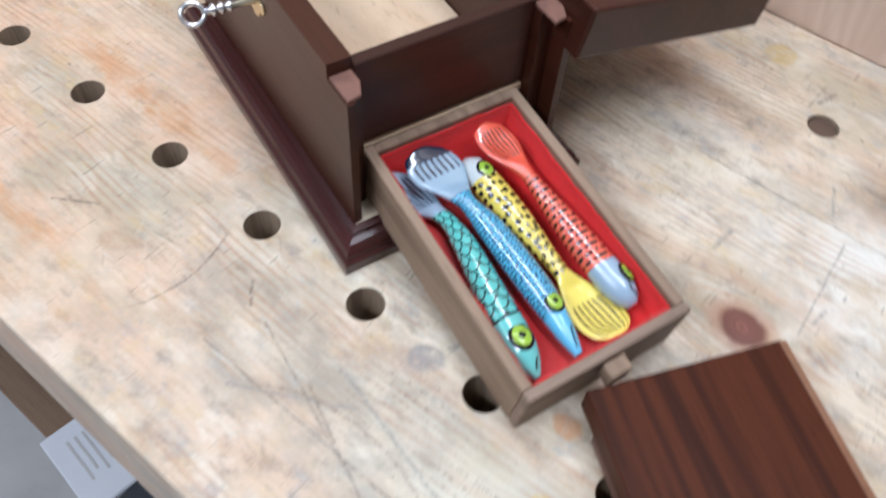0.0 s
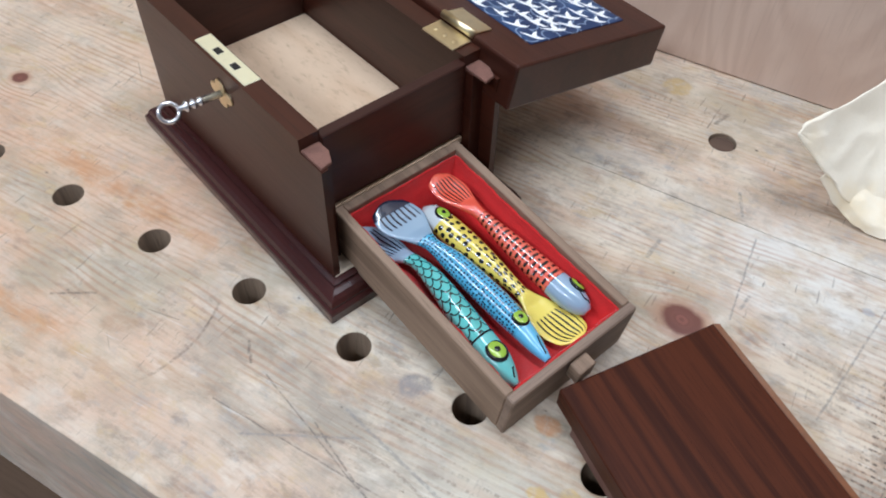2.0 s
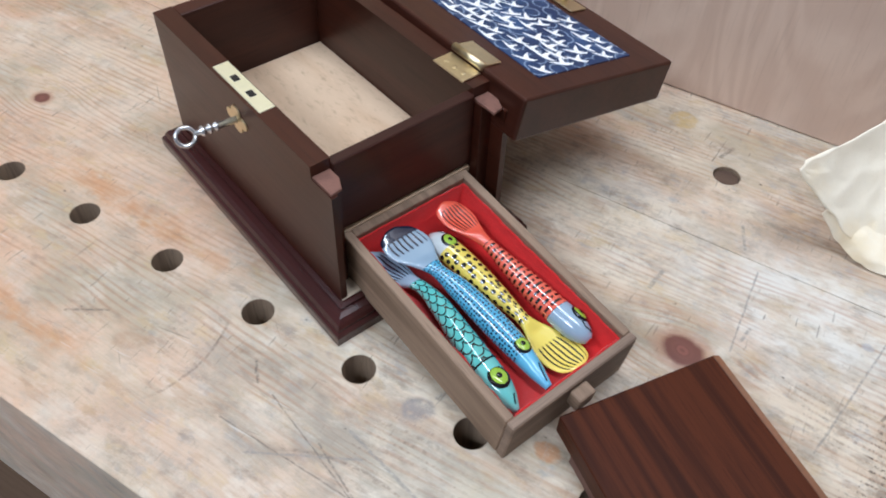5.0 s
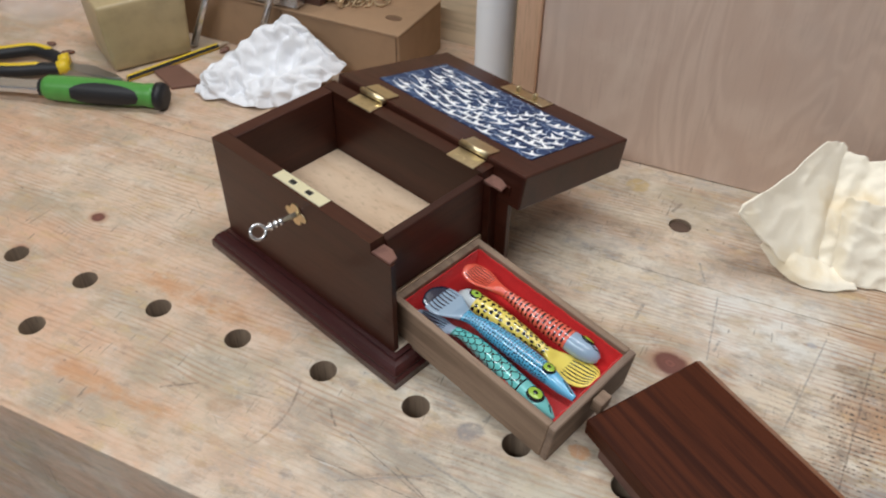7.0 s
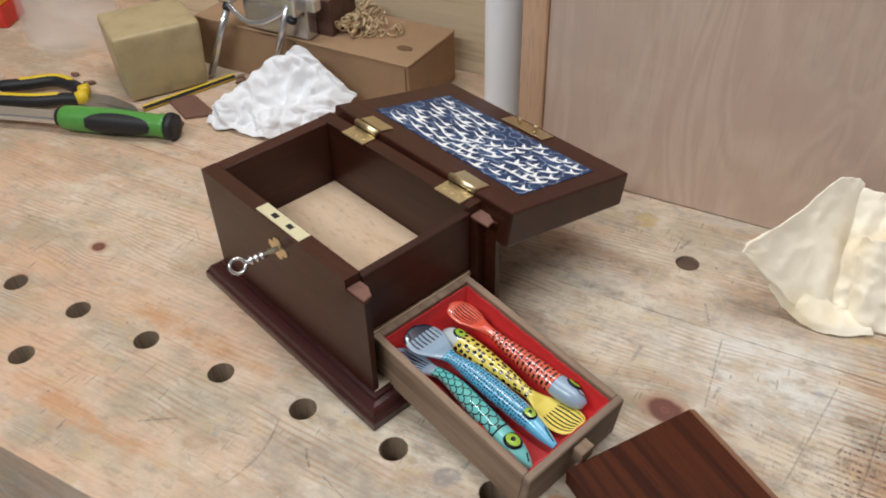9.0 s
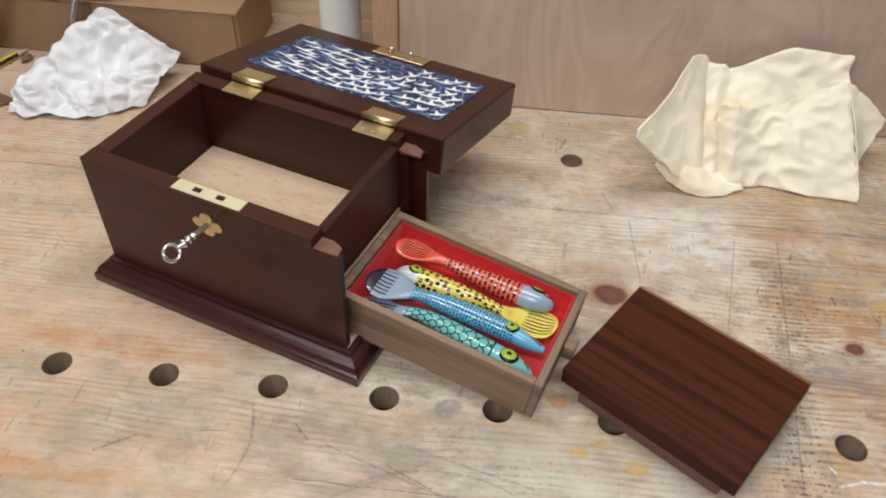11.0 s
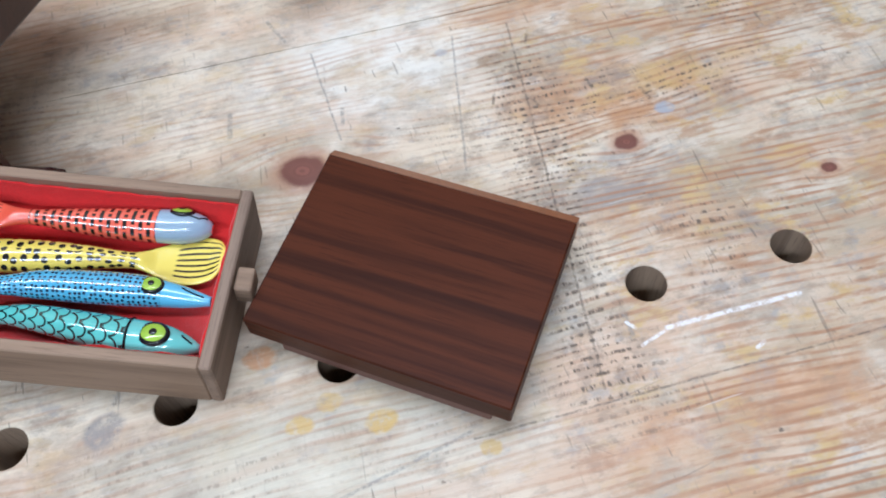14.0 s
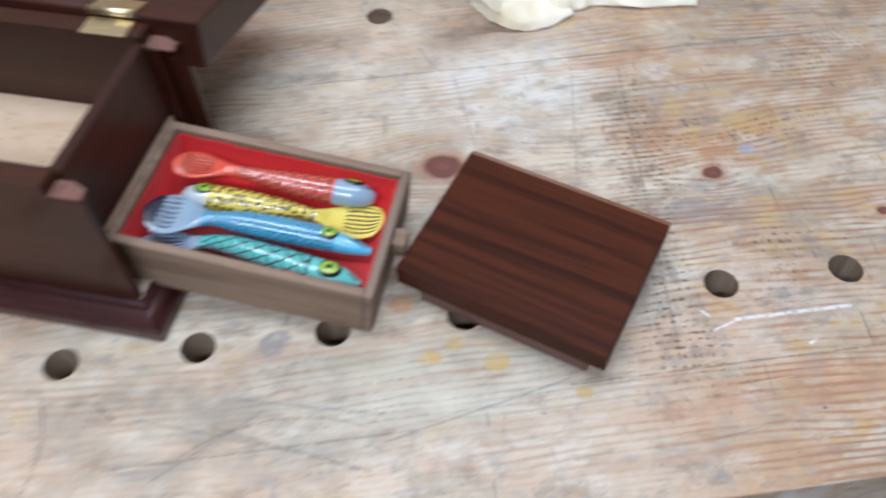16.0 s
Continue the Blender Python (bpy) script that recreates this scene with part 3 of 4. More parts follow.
# lid, hinged at the back and lying open
HINGE = (0, V1 + 0.001, TOP + 0.002)
LID_TILT = -11.5
lid_len, lid_deep, lid_thick = 0.211, 0.1355, 0.0285
bm = bmesh.new()
add(bm, block(-0.2145, -0.2145 + lid_len, 0.001, lid_deep, -lid_thick, 0.0, 0.0015, 2))
lid = part("lid", bm, MAHOGANY, chest, "mahogany lid folded fully back")
lid.matrix_basis = pose(-0.108, V1 + 0.002, TOP + 0.0045, LID_TILT, 0, -1.5) @ pose(0.108, 0, 0)


def picture():
    """Blue printed panel with thin pale wave lines."""
    p = Paint("blue_print", (0.013, 0.036, 0.105), 0.4)
    v = p.coords()
    x, y, z = p.xyz(v)
    p.layer((0.04, 0.10, 0.24), p.noise(v, 28, 4).ramp(0.45, 0.7) * 0.7)
    p.layer((0.012, 0.03, 0.09), p.noise(p.coords(move=(1, 1, 1)), 40, 4).ramp(0.5, 0.7) * 0.7)
    cell = p.cells(v, 75, 0.8)
    p.layer((0.35, 0.45, 0.60), (cell - 0.42).abs().ramp(0.05, 0.015) * 0.7)
    return p.done()


PX0, PX1, PY0, PY1 = -0.190, -0.0195, 0.0265, 0.1095
panel = part("picture_panel", block(PX0, PX1, PY0, PY1, -0.0008, 0.0007, 0.0002), picture(), lid, "blue printed panel with white wing shapes")


def wing(cx, cy, size, turn, kind):
    """A white motif with a raised point, drawn out long or broad."""
    pts = []
    top = [(-1.0, 0.35), (-0.5, 0.25), (-0.12, 0.12), (0.05, 0.55), (0.40, 0.95), (0.32, 0.45), (0.30, 0.06), (0.75, -0.08), (1.0, 0.0)]
    low = [(0.7, -0.28), (0.25, -0.30), (-0.05, -0.22), (-0.5, 0.02)]
    if kind == 0:
        top, low = [[(x * 1.05, y * 0.5) for x, y in line] for line in (top, low)]
    c, s = math.cos(turn), math.sin(turn)
    for x, y in top + low:
        pts.append((cx + size * (x * c - y * s), cy + size * (x * s + y * c)))
    return pts[::-1]


def in_panel(pts):
    return all(PX0 + 0.001 < x < PX1 - 0.001 and PY0 + 0.001 < y < PY1 - 0.001 for x, y in pts)


rng = random.Random(4)
taken = []
for tries in range(1500):
    x, y = rng.uniform(PX0, PX1), rng.uniform(PY0, PY1)
    left = x < -0.105 + (y - 0.07) * 0.5
    size = rng.uniform(0.0095, 0.0140) if left else rng.uniform(0.0066, 0.0092)
    turn = rng.uniform(-0.22, 0.12) if left else rng.uniform(0.3, 1.4)
    if 0.080 < y and -0.125 < x < -0.075:
        continue
    if any(((x - a) / (1.9 if left else 1.0)) ** 2 + ((y - b) * (1.3 if left else 1.0)) ** 2 < (0.0092 if left else 0.0098) ** 2 for a, b in taken):
        continue
    pts = wing(x, y, size, turn, 0 if left else 1)
    if not in_panel(pts):
        continue
    taken.append((x, y))
    bm = bmesh.new()
    bm.faces.new([bm.verts.new((px, py, 0.0010)) for px, py in pts])
    bmesh.ops.triangulate(bm, faces=bm.faces[:])
    made = bmesh.ops.extrude_face_region(bm, geom=bm.faces[:])["geom"]
    for g in made:
        if isinstance(g, bmesh.types.BMVert):
            g.co.z -= 0.0002
    part("white_motif", bm, WHITE_PAINT, panel)


def hinge(u):
    h = part("hinge", block(u - 0.0135, u + 0.0135, V1 - 0.0145, V1 - 0.0005, TOP + 0.0002, TOP + 0.0014, 0.0003), BRASS, chest, "polished brass butt hinge")
    part("knuckle", rod([(u - 0.0135, V1 + 0.0018, TOP + 0.0042), (u + 0.0135, V1 + 0.0018, TOP + 0.0042)], 0.0026, 14), BRASS, h, "", True)
    leaf = part("leaf", block(u - 0.0135, u + 0.0135, 0.002, 0.0150, 0.0002, 0.0013, 0.0003), BRASS, h)
    leaf.matrix_basis = lid.matrix_basis
    for du in (-0.008, 0.0, 0.008):
        part("screw", lathe([(0.0019, TOP + 0.0012), (0.0018, TOP + 0.0017), (0.0008, TOP + 0.0019)], 12, (u + du, V1 - 0.0088)), BRASS, h)
    return h


hinge(-0.166)
hinge(-0.0545)
strike = part("strike_plate", block(-0.1275, -0.0795, lid_deep - 0.0205, lid_deep - 0.0055, 0.0002, 0.0014, 0.0003), BRASS, lid, "brass strike plate")
for du in (-0.113, -0.094):
    part("strike_hook", block(du - 0.002, du + 0.002, lid_deep - 0.015, lid_deep - 0.011, 0.0015, 0.0065, 0.0008), BRASS, strike)
lock = part("lock_plate", block(-0.1395, -0.0865, V0 + 0.0018, V0 + 0.0120, TOP - 0.001, TOP + 0.0007, 0.0003), plain("pale_brass", (0.88, 0.84, 0.60), 0.5, 0.8, 0, 200, 0.05), chest, "pale brass lock plate let into the rim")
# the slots are not cut: small dark blocks paint the shade in them
for du in (-0.122, -0.104):
    part("lock_slot_shade", block(du - 0.003, du + 0.003, V0 + 0.0048, V0 + 0.0088, TOP + 0.0004, TOP + 0.0009, 0), SLOT_SHADE, lock)


def flower(r0, r1, n=40):
    """A lobed brass rosette outline."""
    return [((r0 + r1 * abs(math.cos(2 * a)) ** 0.7) * math.cos(a) * 1.25, (r0 + r1 * abs(math.cos(2 * a)) ** 0.7) * math.sin(a)) for a in (2 * math.pi * i / n for i in range(n))]


esc = part("escutcheon", prism(flower(0.0048, 0.0045), 0, 0.0009, 0.0003), BRASS, chest, "lobed brass keyhole rosette")
esc.matrix_basis = pose(-0.1130, V0 - 0.0001, 0.0895, 90)

key = empty("key", BOX @ pose(-0.1130, V0 - 0.001, 0.0895, 90, 0, -6), "bright steel key standing in the lock", "key")
bm = lathe([(0.0021, -0.006), (0.0021, 0.011), (0.0027, 0.0115), (0.0027, 0.013), (0.0019, 0.0135), (0.0019, 0.015), (0.0030, 0.0155), (0.0030, 0.017), (0.0019, 0.0175), (0.0019, 0.019), (0.0032, 0.0195), (0.0032, 0.0212), (0.0016, 0.0222), (0.0016, 0.026)], 18)
part("shaft", bm, STEEL, key, "", True)
part("bow", rod([(0.0052 * math.cos(a) * -0.64, 0.0052 * math.cos(a) * 0.77, 0.0305 + 0.0056 * math.sin(a)) for a in np.linspace(-math.pi / 2, 1.5 * math.pi, 28)], 0.00135, 10), STEEL, key, "", True)

# ---- drawer ----
DRAWER = BOX @ pose(0.1130, 0.0270, 0.0006, 0, 6.6, 0)
drawer = empty("drawer", DRAWER, "narrow walnut drawer lined with red felt, pulled out", "drawer")
DL, DW, DH, DT = 0.1475, 0.0910, 0.0365, 0.0054
part("side_panel", block(-DL, -DT, 0, DT, 0, DH, 0.0006), WALNUT, drawer)
part("side_panel", block(-DL, -DT, DW - DT, DW, 0, DH, 0.0006), WALNUT, drawer)
part("front_panel", block(-DT, 0, 0, DW, 0, DH, 0.0008), wood("raw_walnut_cross", (0.27, 0.19, 0.14), (0.11, 0.07, 0.05), 1, 0.65, 0, 75, 0.75), drawer)
part("back_panel", block(-DL, -DL + DT, DT, DW - DT, 0, DH, 0.0006), WALNUT, drawer)
part("bottom", block(-DL + DT, -DT, DT, DW - DT, 0.002, 0.006, 0), WALNUT, drawer)
part("knob", block(0.0004, 0.0085, DW / 2 - 0.006, DW / 2 + 0.006, 0.022, 0.0335, 0.0012, 2), WALNUT, drawer, "small square wooden pull")


def lining():
    """A felt tray with soft uneven upper edges."""
    bm = bmesh.new()
    x0, x1, y0, y1, t = -DL + DT + 0.0003, -DT - 0.0003, DT + 0.0003, DW - DT - 0.0003, 0.0016
    n = 40
    rim = []
    for i in range(n): rim.append((x0 + (x1 - x0) * i / n, y0, 0, 1))
    for i in range(n): rim.append((x1, y0 + (y1 - y0) * i / n, -1, 0))
    for i in range(n): rim.append((x1 - (x1 - x0) * i / n, y1, 0, -1))
    for i in range(n): rim.append((x0, y1 - (y1 - y0) * i / n, 1, 0))
    rings = []
    for off, z in ((0, 0.0062), (0, 0.0325), (0.0008, 0.0335), (t, 0.0325), (t, 0.0168)):
        ring = []
        for x, y, nx, ny in rim:
            wav = 0.0012 * noise.noise(Vector((x * 160, y * 160, 3))) if 0.02 < z else 0
            o = off + (0.0008 * noise.noise(Vector((x * 90, y * 90, z * 60))) if off > 0 else 0)
            xx = min(max(x + nx * o, x0 + (o if off else 0)), x1 - (o if off else 0))
            yy = min(max(y + ny * o, y0 + (o if off else 0)), y1 - (o if off else 0))
            ring.append(bm.verts.new((xx, yy, z + wav)))
        rings.append(ring)
    m = len(rim)
    for a, b in zip(rings, rings[1:]):
        for i in range(m):
            bm.faces.new((a[i], a[(i + 1) % m], b[(i + 1) % m], b[i]))
    bm.faces.new(rings[-1])
    bm.faces.new(rings[0][::-1])
    return bm


part("felt_lining", lining(), FELT, drawer, "red felt lining", True)

# ---- loose end panel ----
cover = empty("end_panel", BOX @ pose(0.1210, 0.0570, 0, 0, 0, -18.6) @ pose(0.001, -0.001, 0, 0, 0, 2.0), "striped rosewood box end panel lying flat on the bench", "panel")
CL, CW = 0.1245, 0.1030
bm = bmesh.new()
add(bm, block(0, CL, 0, CW - 0.0058, 0.0125, 0.0262, 0.0007))
for v in bm.verts:
    v.co.x -= 0.003 * v.co.y / CW if v.co.x < CL / 2 else 0
part("face_board", bm, ROSEWOOD, cover)
edge_prof = prism([(CW - 0.0057, 0.0125), (CW, 0.0125), (CW, 0.0222), (CW - 0.0057, 0.0256)], -0.003, CL, 0)
ob = part("bevelled_edge", edge_prof, ROSEWOOD_EDGE, cover, "orange-brown bevelled edge")
ob.matrix_basis = Matrix(((0, 0, 1, 0), (1, 0, 0, 0), (0, 1, 0, 0), (0, 0, 0, 1)))
part("tongue_board", block(0.0135, CL - 0.0095, 0.0022, CW - 0.004, 0.0004, 0.0124, 0.0007), wood("dusty_mahogany", (0.17, 0.09, 0.07), (0.10, 0.05, 0.04), 0, 0.6, 0, 60), cover)

# ---- spoons ----
def glaze(name, base, dot=None, pattern="", head=None, head_at=9.0, bowl=None, bowl_at=-9.0, flip=1):
    """Painted glaze. The first map counts metres along the spoon and round it; the second runs from -1 to 1 across."""
    p = Paint(name, base, 0.16, 0, 1.0)
    p.b.inputs["Coat Roughness"].default_value = 0.03
    uv = p.t.nodes.new("ShaderNodeUVMap")
    uv.uv_map = "paint"
    s, a, _ = p.xyz(uv.outputs[0])
    un = p.t.nodes.new("ShaderNodeUVMap")
    un.uv_map = "across"
    b, c, _ = p.xyz(un.outputs[0])
    p.layer(tuple(k * 0.75 for k in base), p.noise(p.coords(), 120, 3).ramp(0.45, 0.75) * 0.35)
    v = p.vec(s, a, 0.0)
    if pattern == "dots":
        p.layer(dot, p.cells(v, 440, 0.4).ramp(0.33, 0.27))
    if pattern == "spots":
        p.layer(dot, p.cells(v, 225, 0.45).ramp(0.35, 0.31))
    if pattern == "scales":
        row = (s / 0.0046)
        odd = (row.floor() * 0.5).fract()
        fx = row.fract()
        fy = (a / 0.0060 + odd).fract() - 0.5
        d = (fx * fx * 0.62 + fy * fy * 1.7).sqrt()
        p.layer(dot, (d - 0.60).abs().ramp(0.11, 0.06))
    if pattern == "dashes":
        row = (s / 0.0036)
        odd = (row.floor() * 0.5).fract()
        fx = row.fract()
        fy = (a / 0.0050 + odd * 0.9).fract() - 0.5
        d = fx - fy * fy * 1.2
        p.layer(dot, (d - 0.25 + fy.abs() * 0.5).abs().ramp(0.30, 0.22) * fy.abs().ramp(0.42, 0.34))
        p.layer((0.62, 0.16, 0.13), (fx - 0.75).abs().ramp(0.12, 0.05) * 0.5)
    if head:
        p.layer(head, (s - head_at).ramp(-0.0003, 0.0003) if flip > 0 else (s - head_at).ramp(0.0003, -0.0003))
    if bowl:
        tint, mark, at, kind = bowl
        inside = (s - at).ramp(0.0003, -0.0003) if flip > 0 else (s - at).ramp(-0.0003, 0.0003)
        p.layer(tint, inside)
        stripe = ((b * 4.0 + 0.25).fract() - 0.5).abs().ramp(0.22, 0.15) * b.abs().ramp(0.86, 0.78)
        if kind == "tips":
            p.layer(mark, stripe * c.ramp(0.135, 0.125))
            p.layer(mark, c.ramp(0.062, 0.055))
        elif kind == "lines":
            p.layer(mark, stripe * (c - 0.115).abs().ramp(0.085, 0.070))
        else:
            p.layer(mark, stripe * c.ramp(0.80, 0.815) * c.ramp(0.985, 0.975))
    return p.done()


def spoon(name, label, keys, material, dish, group="painted spoons in the drawer"):
    """A spoon that is swept along the drawer. dish: from, to (shares of the length) and the depth of the hollow."""
    st = curve_through(keys, 90)
    st[:, 2] += 0.0090
    if keys is not TEAL_KEYS:
        st[:, 1] += 0.0018
    bm = bmesh.new()
    rings, n = [], 28
    paint, across = bm.loops.layers.uv.new("paint"), bm.loops.layers.uv.new("across")
    long, info = 0.0, {}
    for i, (x, y, z, hw, ht) in enumerate(st):
        if i:
            long += math.dist(st[i][:3], st[i - 1][:3])
        share = i / (len(st) - 1)
        w = max(0.0, min(1.0, (share - dish[0]) / 0.05, (dish[1] - share) / 0.05))
        ring = []
        for k in range(n + 1):
            f = -math.pi / 2 + 2 * math.pi * k / n - math.pi
            yy, zz = hw * math.cos(f), ht * math.sin(f)
            hollow = dish[2] * w * (1 - (yy / max(hw, 1e-6)) ** 2)
            v = bm.verts.new((x, y + yy, z + zz - hollow)) if k < n else ring[0]
            ring.append(v)
        rings.append((ring, long, hw, share))
    for (a, la, wa, sa), (b, lb, wb, sb) in zip(rings, rings[1:]):
        for k in range(n):
            f = bm.faces.new((a[k], a[k + 1], b[k + 1], b[k]))
            f.smooth = True
            for loop, (l, w, s, kk) in zip(f.loops, ((la, wa, sa, k), (la, wa, sa, k + 1), (lb, wb, sb, k + 1), (lb, wb, sb, k))):
                ang = 2 * math.pi * kk / n - math.pi
                loop[paint].uv = (l, ang * 0.0068)
                loop[across].uv = (math.sin(ang), s)
    bm.faces.new(rings[0][0][:n][::-1])
    bm.faces.new(rings[-1][0][:n])
    root = empty(name, DRAWER, label, "spoon", group)
    body = part("body", bm, material, root, "", True)
    return root, body, st


def on_top(st, share, angle, out=0.0):
    """A place on a spoon's skin, and the way out of it."""
    x, y, z, hw, ht = st[int(share * (len(st) - 1))]
    f = math.pi / 2 - radians(angle)
    n = Vector((0, math.cos(f) / max(hw, 1e-4), math.sin(f) / max(ht, 1e-4))).normalized()
    return Vector((x, y + hw * math.cos(f), z + ht * math.sin(f))) + n * out, n


def disc_on(name, parent, st, share, angle, radius, material, out, stretch=1.25, lift=0.35, label=""):
    c, n = on_top(st, share, angle)
    bm = lathe([(radius, -0.0012), (radius, 0.0), (radius * 0.8, radius * lift * 0.45), (radius * 0.4, radius * lift * 0.8), (radius * 0.02, radius * lift * 0.9)], 24)
    ob = part(name, bm, material, parent, label, True)
    turn = n.to_track_quat("Z", "X").to_matrix().to_4x4()
    ob.matrix_basis = Matrix.Translation(c + n * out) @ turn @ Matrix.Diagonal((stretch if abs((turn @ Vector((1, 0, 0))).x) > 0.7 else 1, stretch if abs((turn @ Vector((0, 1, 0))).x) > 0.7 else 1, 1, 1))
    return ob


def ringed_spot(root, st, share, angle, r, colour):
    disc_on("spot_ring", root, st, share, angle, r * 1.10, INK, -0.0005, 1.2, 0.30)
    disc_on("spot", root, st, share, angle, r, colour, -0.0003, 1.2, 0.32, "yellow-green round spot")
    disc_on("spot_centre", root, st, share, angle, r * 0.34, INK, r * 0.20, 1.0, 0.30)


def band(root, st, pts, r=0.00035):
    """A painted black line over the skin; points are shares of the length and angles."""
    line = []
    for (s0, a0), (s1, a1) in zip(pts, pts[1:]):
        for i in range(8):
            line.append(on_top(st, s0 + (s1 - s0) * i / 8, a0 + (a1 - a0) * i / 8, 0.00005)[0])
    line.append(on_top(st, *pts[-1], 0.00005)[0])
    part("black_line", rod(line, r, 6), INK, root)


LIME = plain("lime_glaze", (0.31, 0.49, 0.05), 0.12, coat=0.4)
TEAL_KEYS = [(-.1355, .0088, .0150, .0025, .0014), (-.132, .0095, .0136, .0082, .0019), (-.120, .0132, .0120, .0105, .0022), (-.108, .0180, .0122, .0062, .0030), (-.100, .0212, .0138, .0042, .0036), (-.085, .0212, .0152, .0058, .0054), (-.060, .0180, .0160, .0076, .0070), (-.038, .0156, .0160, .0086, .0074), (-.025, .0150, .0156, .0080, .0070), (-.016, .0146, .0150, .0052, .0048), (-.0100, .0143, .0146, .0018, .0020)]
BLUE_KEYS = [(-.1365, .0245, .0240, .0045, .0014), (-.133, .0252, .0226, .0112, .0019), (-.121, .0275, .0208, .0138, .0022), (-.109, .0298, .0198, .0076, .0031), (-.1005, .0310, .0200, .0046, .0038), (-.085, .0338, .0188, .0066, .0060), (-.062, .0358, .0170, .0076, .0070), (-.042, .0368, .0160, .0074, .0070), (-.031, .0366, .0156, .0062, .0060), (-.020, .0360, .0150, .0046, .0044), (-.0100, .0355, .0146, .0022, .0022)]
YELLOW_KEYS = [(-.1255, .0462, .0150, .0022, .0022), (-.121, .0465, .0153, .0064, .0056), (-.110, .0475, .0157, .0081, .0072), (-.092, .0492, .0157, .0079, .0072), (-.070, .0512, .0152, .0060, .0058), (-.054, .0530, .0138, .0041, .0038), (-.047, .0538, .0130, .0046, .0031), (-.037, .0552, .0118, .0088, .0022), (-.024, .0570, .0114, .0128, .0020), (-.0135, .0582, .0126, .0108, .0018), (-.0102, .0586, .0134, .0066, .0015), (-.0088, .0588, .0138, .0022, .0012)]
RED_KEYS = [(-.134, .0606, .0262, .0028, .0014), (-.131, .0612, .0250, .0080, .0019), (-.120, .0630, .0236, .0096, .0022), (-.107, .0652, .0224, .0052, .0031), (-.099, .0664, .0214, .0036, .0036), (-.082, .0680, .0192, .0054, .0053), (-.062, .0698, .0172, .0074, .0069), (-.044, .0712, .0164, .0083, .0075), (-.030, .0722, .0160, .0082, .0074), (-.0215, .0728, .0156, .0058, .0054), (-.0175, .0731, .0152, .0024, .0024)]
NAVY, PALE = (0.012, 0.018, 0.045), (0.30, 0.41, 0.52)
root, body, st = spoon("spoon", "glazed teal spoon with black scale pattern and pale bowl", TEAL_KEYS, glaze("teal_glaze", (0.13, 0.50, 0.47), (0.01, 0.03, 0.03), "scales", (0.16, 0.52, 0.50), 0.0985, (PALE, NAVY, 0.034, "lines")), (0.04, 0.24, 0.0022))
ringed_spot(root, st, 0.865, 5, 0.0052, LIME)
band(root, st, [(0.765, -80), (0.775, 0), (0.765, 80)], 0.0006)
band(root, st, [(0.985, 0), (0.945, 30)], 0.00045)
root, body, st = spoon("spoon", "glazed blue spoon with black dots and pale forked bowl", BLUE_KEYS, glaze("blue_glaze", (0.10, 0.40, 0.62), (0.01, 0.02, 0.05), "dots", (0.13, 0.46, 0.70), 0.107, (PALE, NAVY, 0.032, "tips")), (0.04, 0.24, 0.0022))
ringed_spot(root, st, 0.805, 8, 0.0042, LIME)
band(root, st, [(0.985, 0), (0.90, 25)], 0.0004)
root, body, st = spoon("spoon", "glazed yellow spoon with black spots and striped bowl", YELLOW_KEYS, glaze("yellow_glaze", (0.76, 0.60, 0.11), (0.01, 0.01, 0.01), "spots", (0.55, 0.60, 0.62), 0.0165, ((0.80, 0.65, 0.12), (0.01, 0.01, 0.01), 0.079, "tail"), flip=-1), (0.68, 0.98, 0.0022))
ringed_spot(root, st, 0.115, 14, 0.0042, LIME)
band(root, st, [(0.03, 30), (0.06, 62), (0.13, 72)], 0.0004)
root, body, st = spoon("spoon", "glazed red spoon with black dashes and pale blue end", RED_KEYS, glaze("red_glaze", (0.80, 0.13, 0.075), (0.012, 0.01, 0.01), "dashes", (0.30, 0.41, 0.53), 0.094, ((0.76, 0.11, 0.065), (0.012, 0.006, 0.006), 0.037, "lines")), (0.04, 0.25, 0.0022))
ringed_spot(root, st, 0.880, 46, 0.0046, LIME)
band(root, st, [(0.845, 25), (0.90, 20), (0.96, 12), (0.985, 40)], 0.0004)


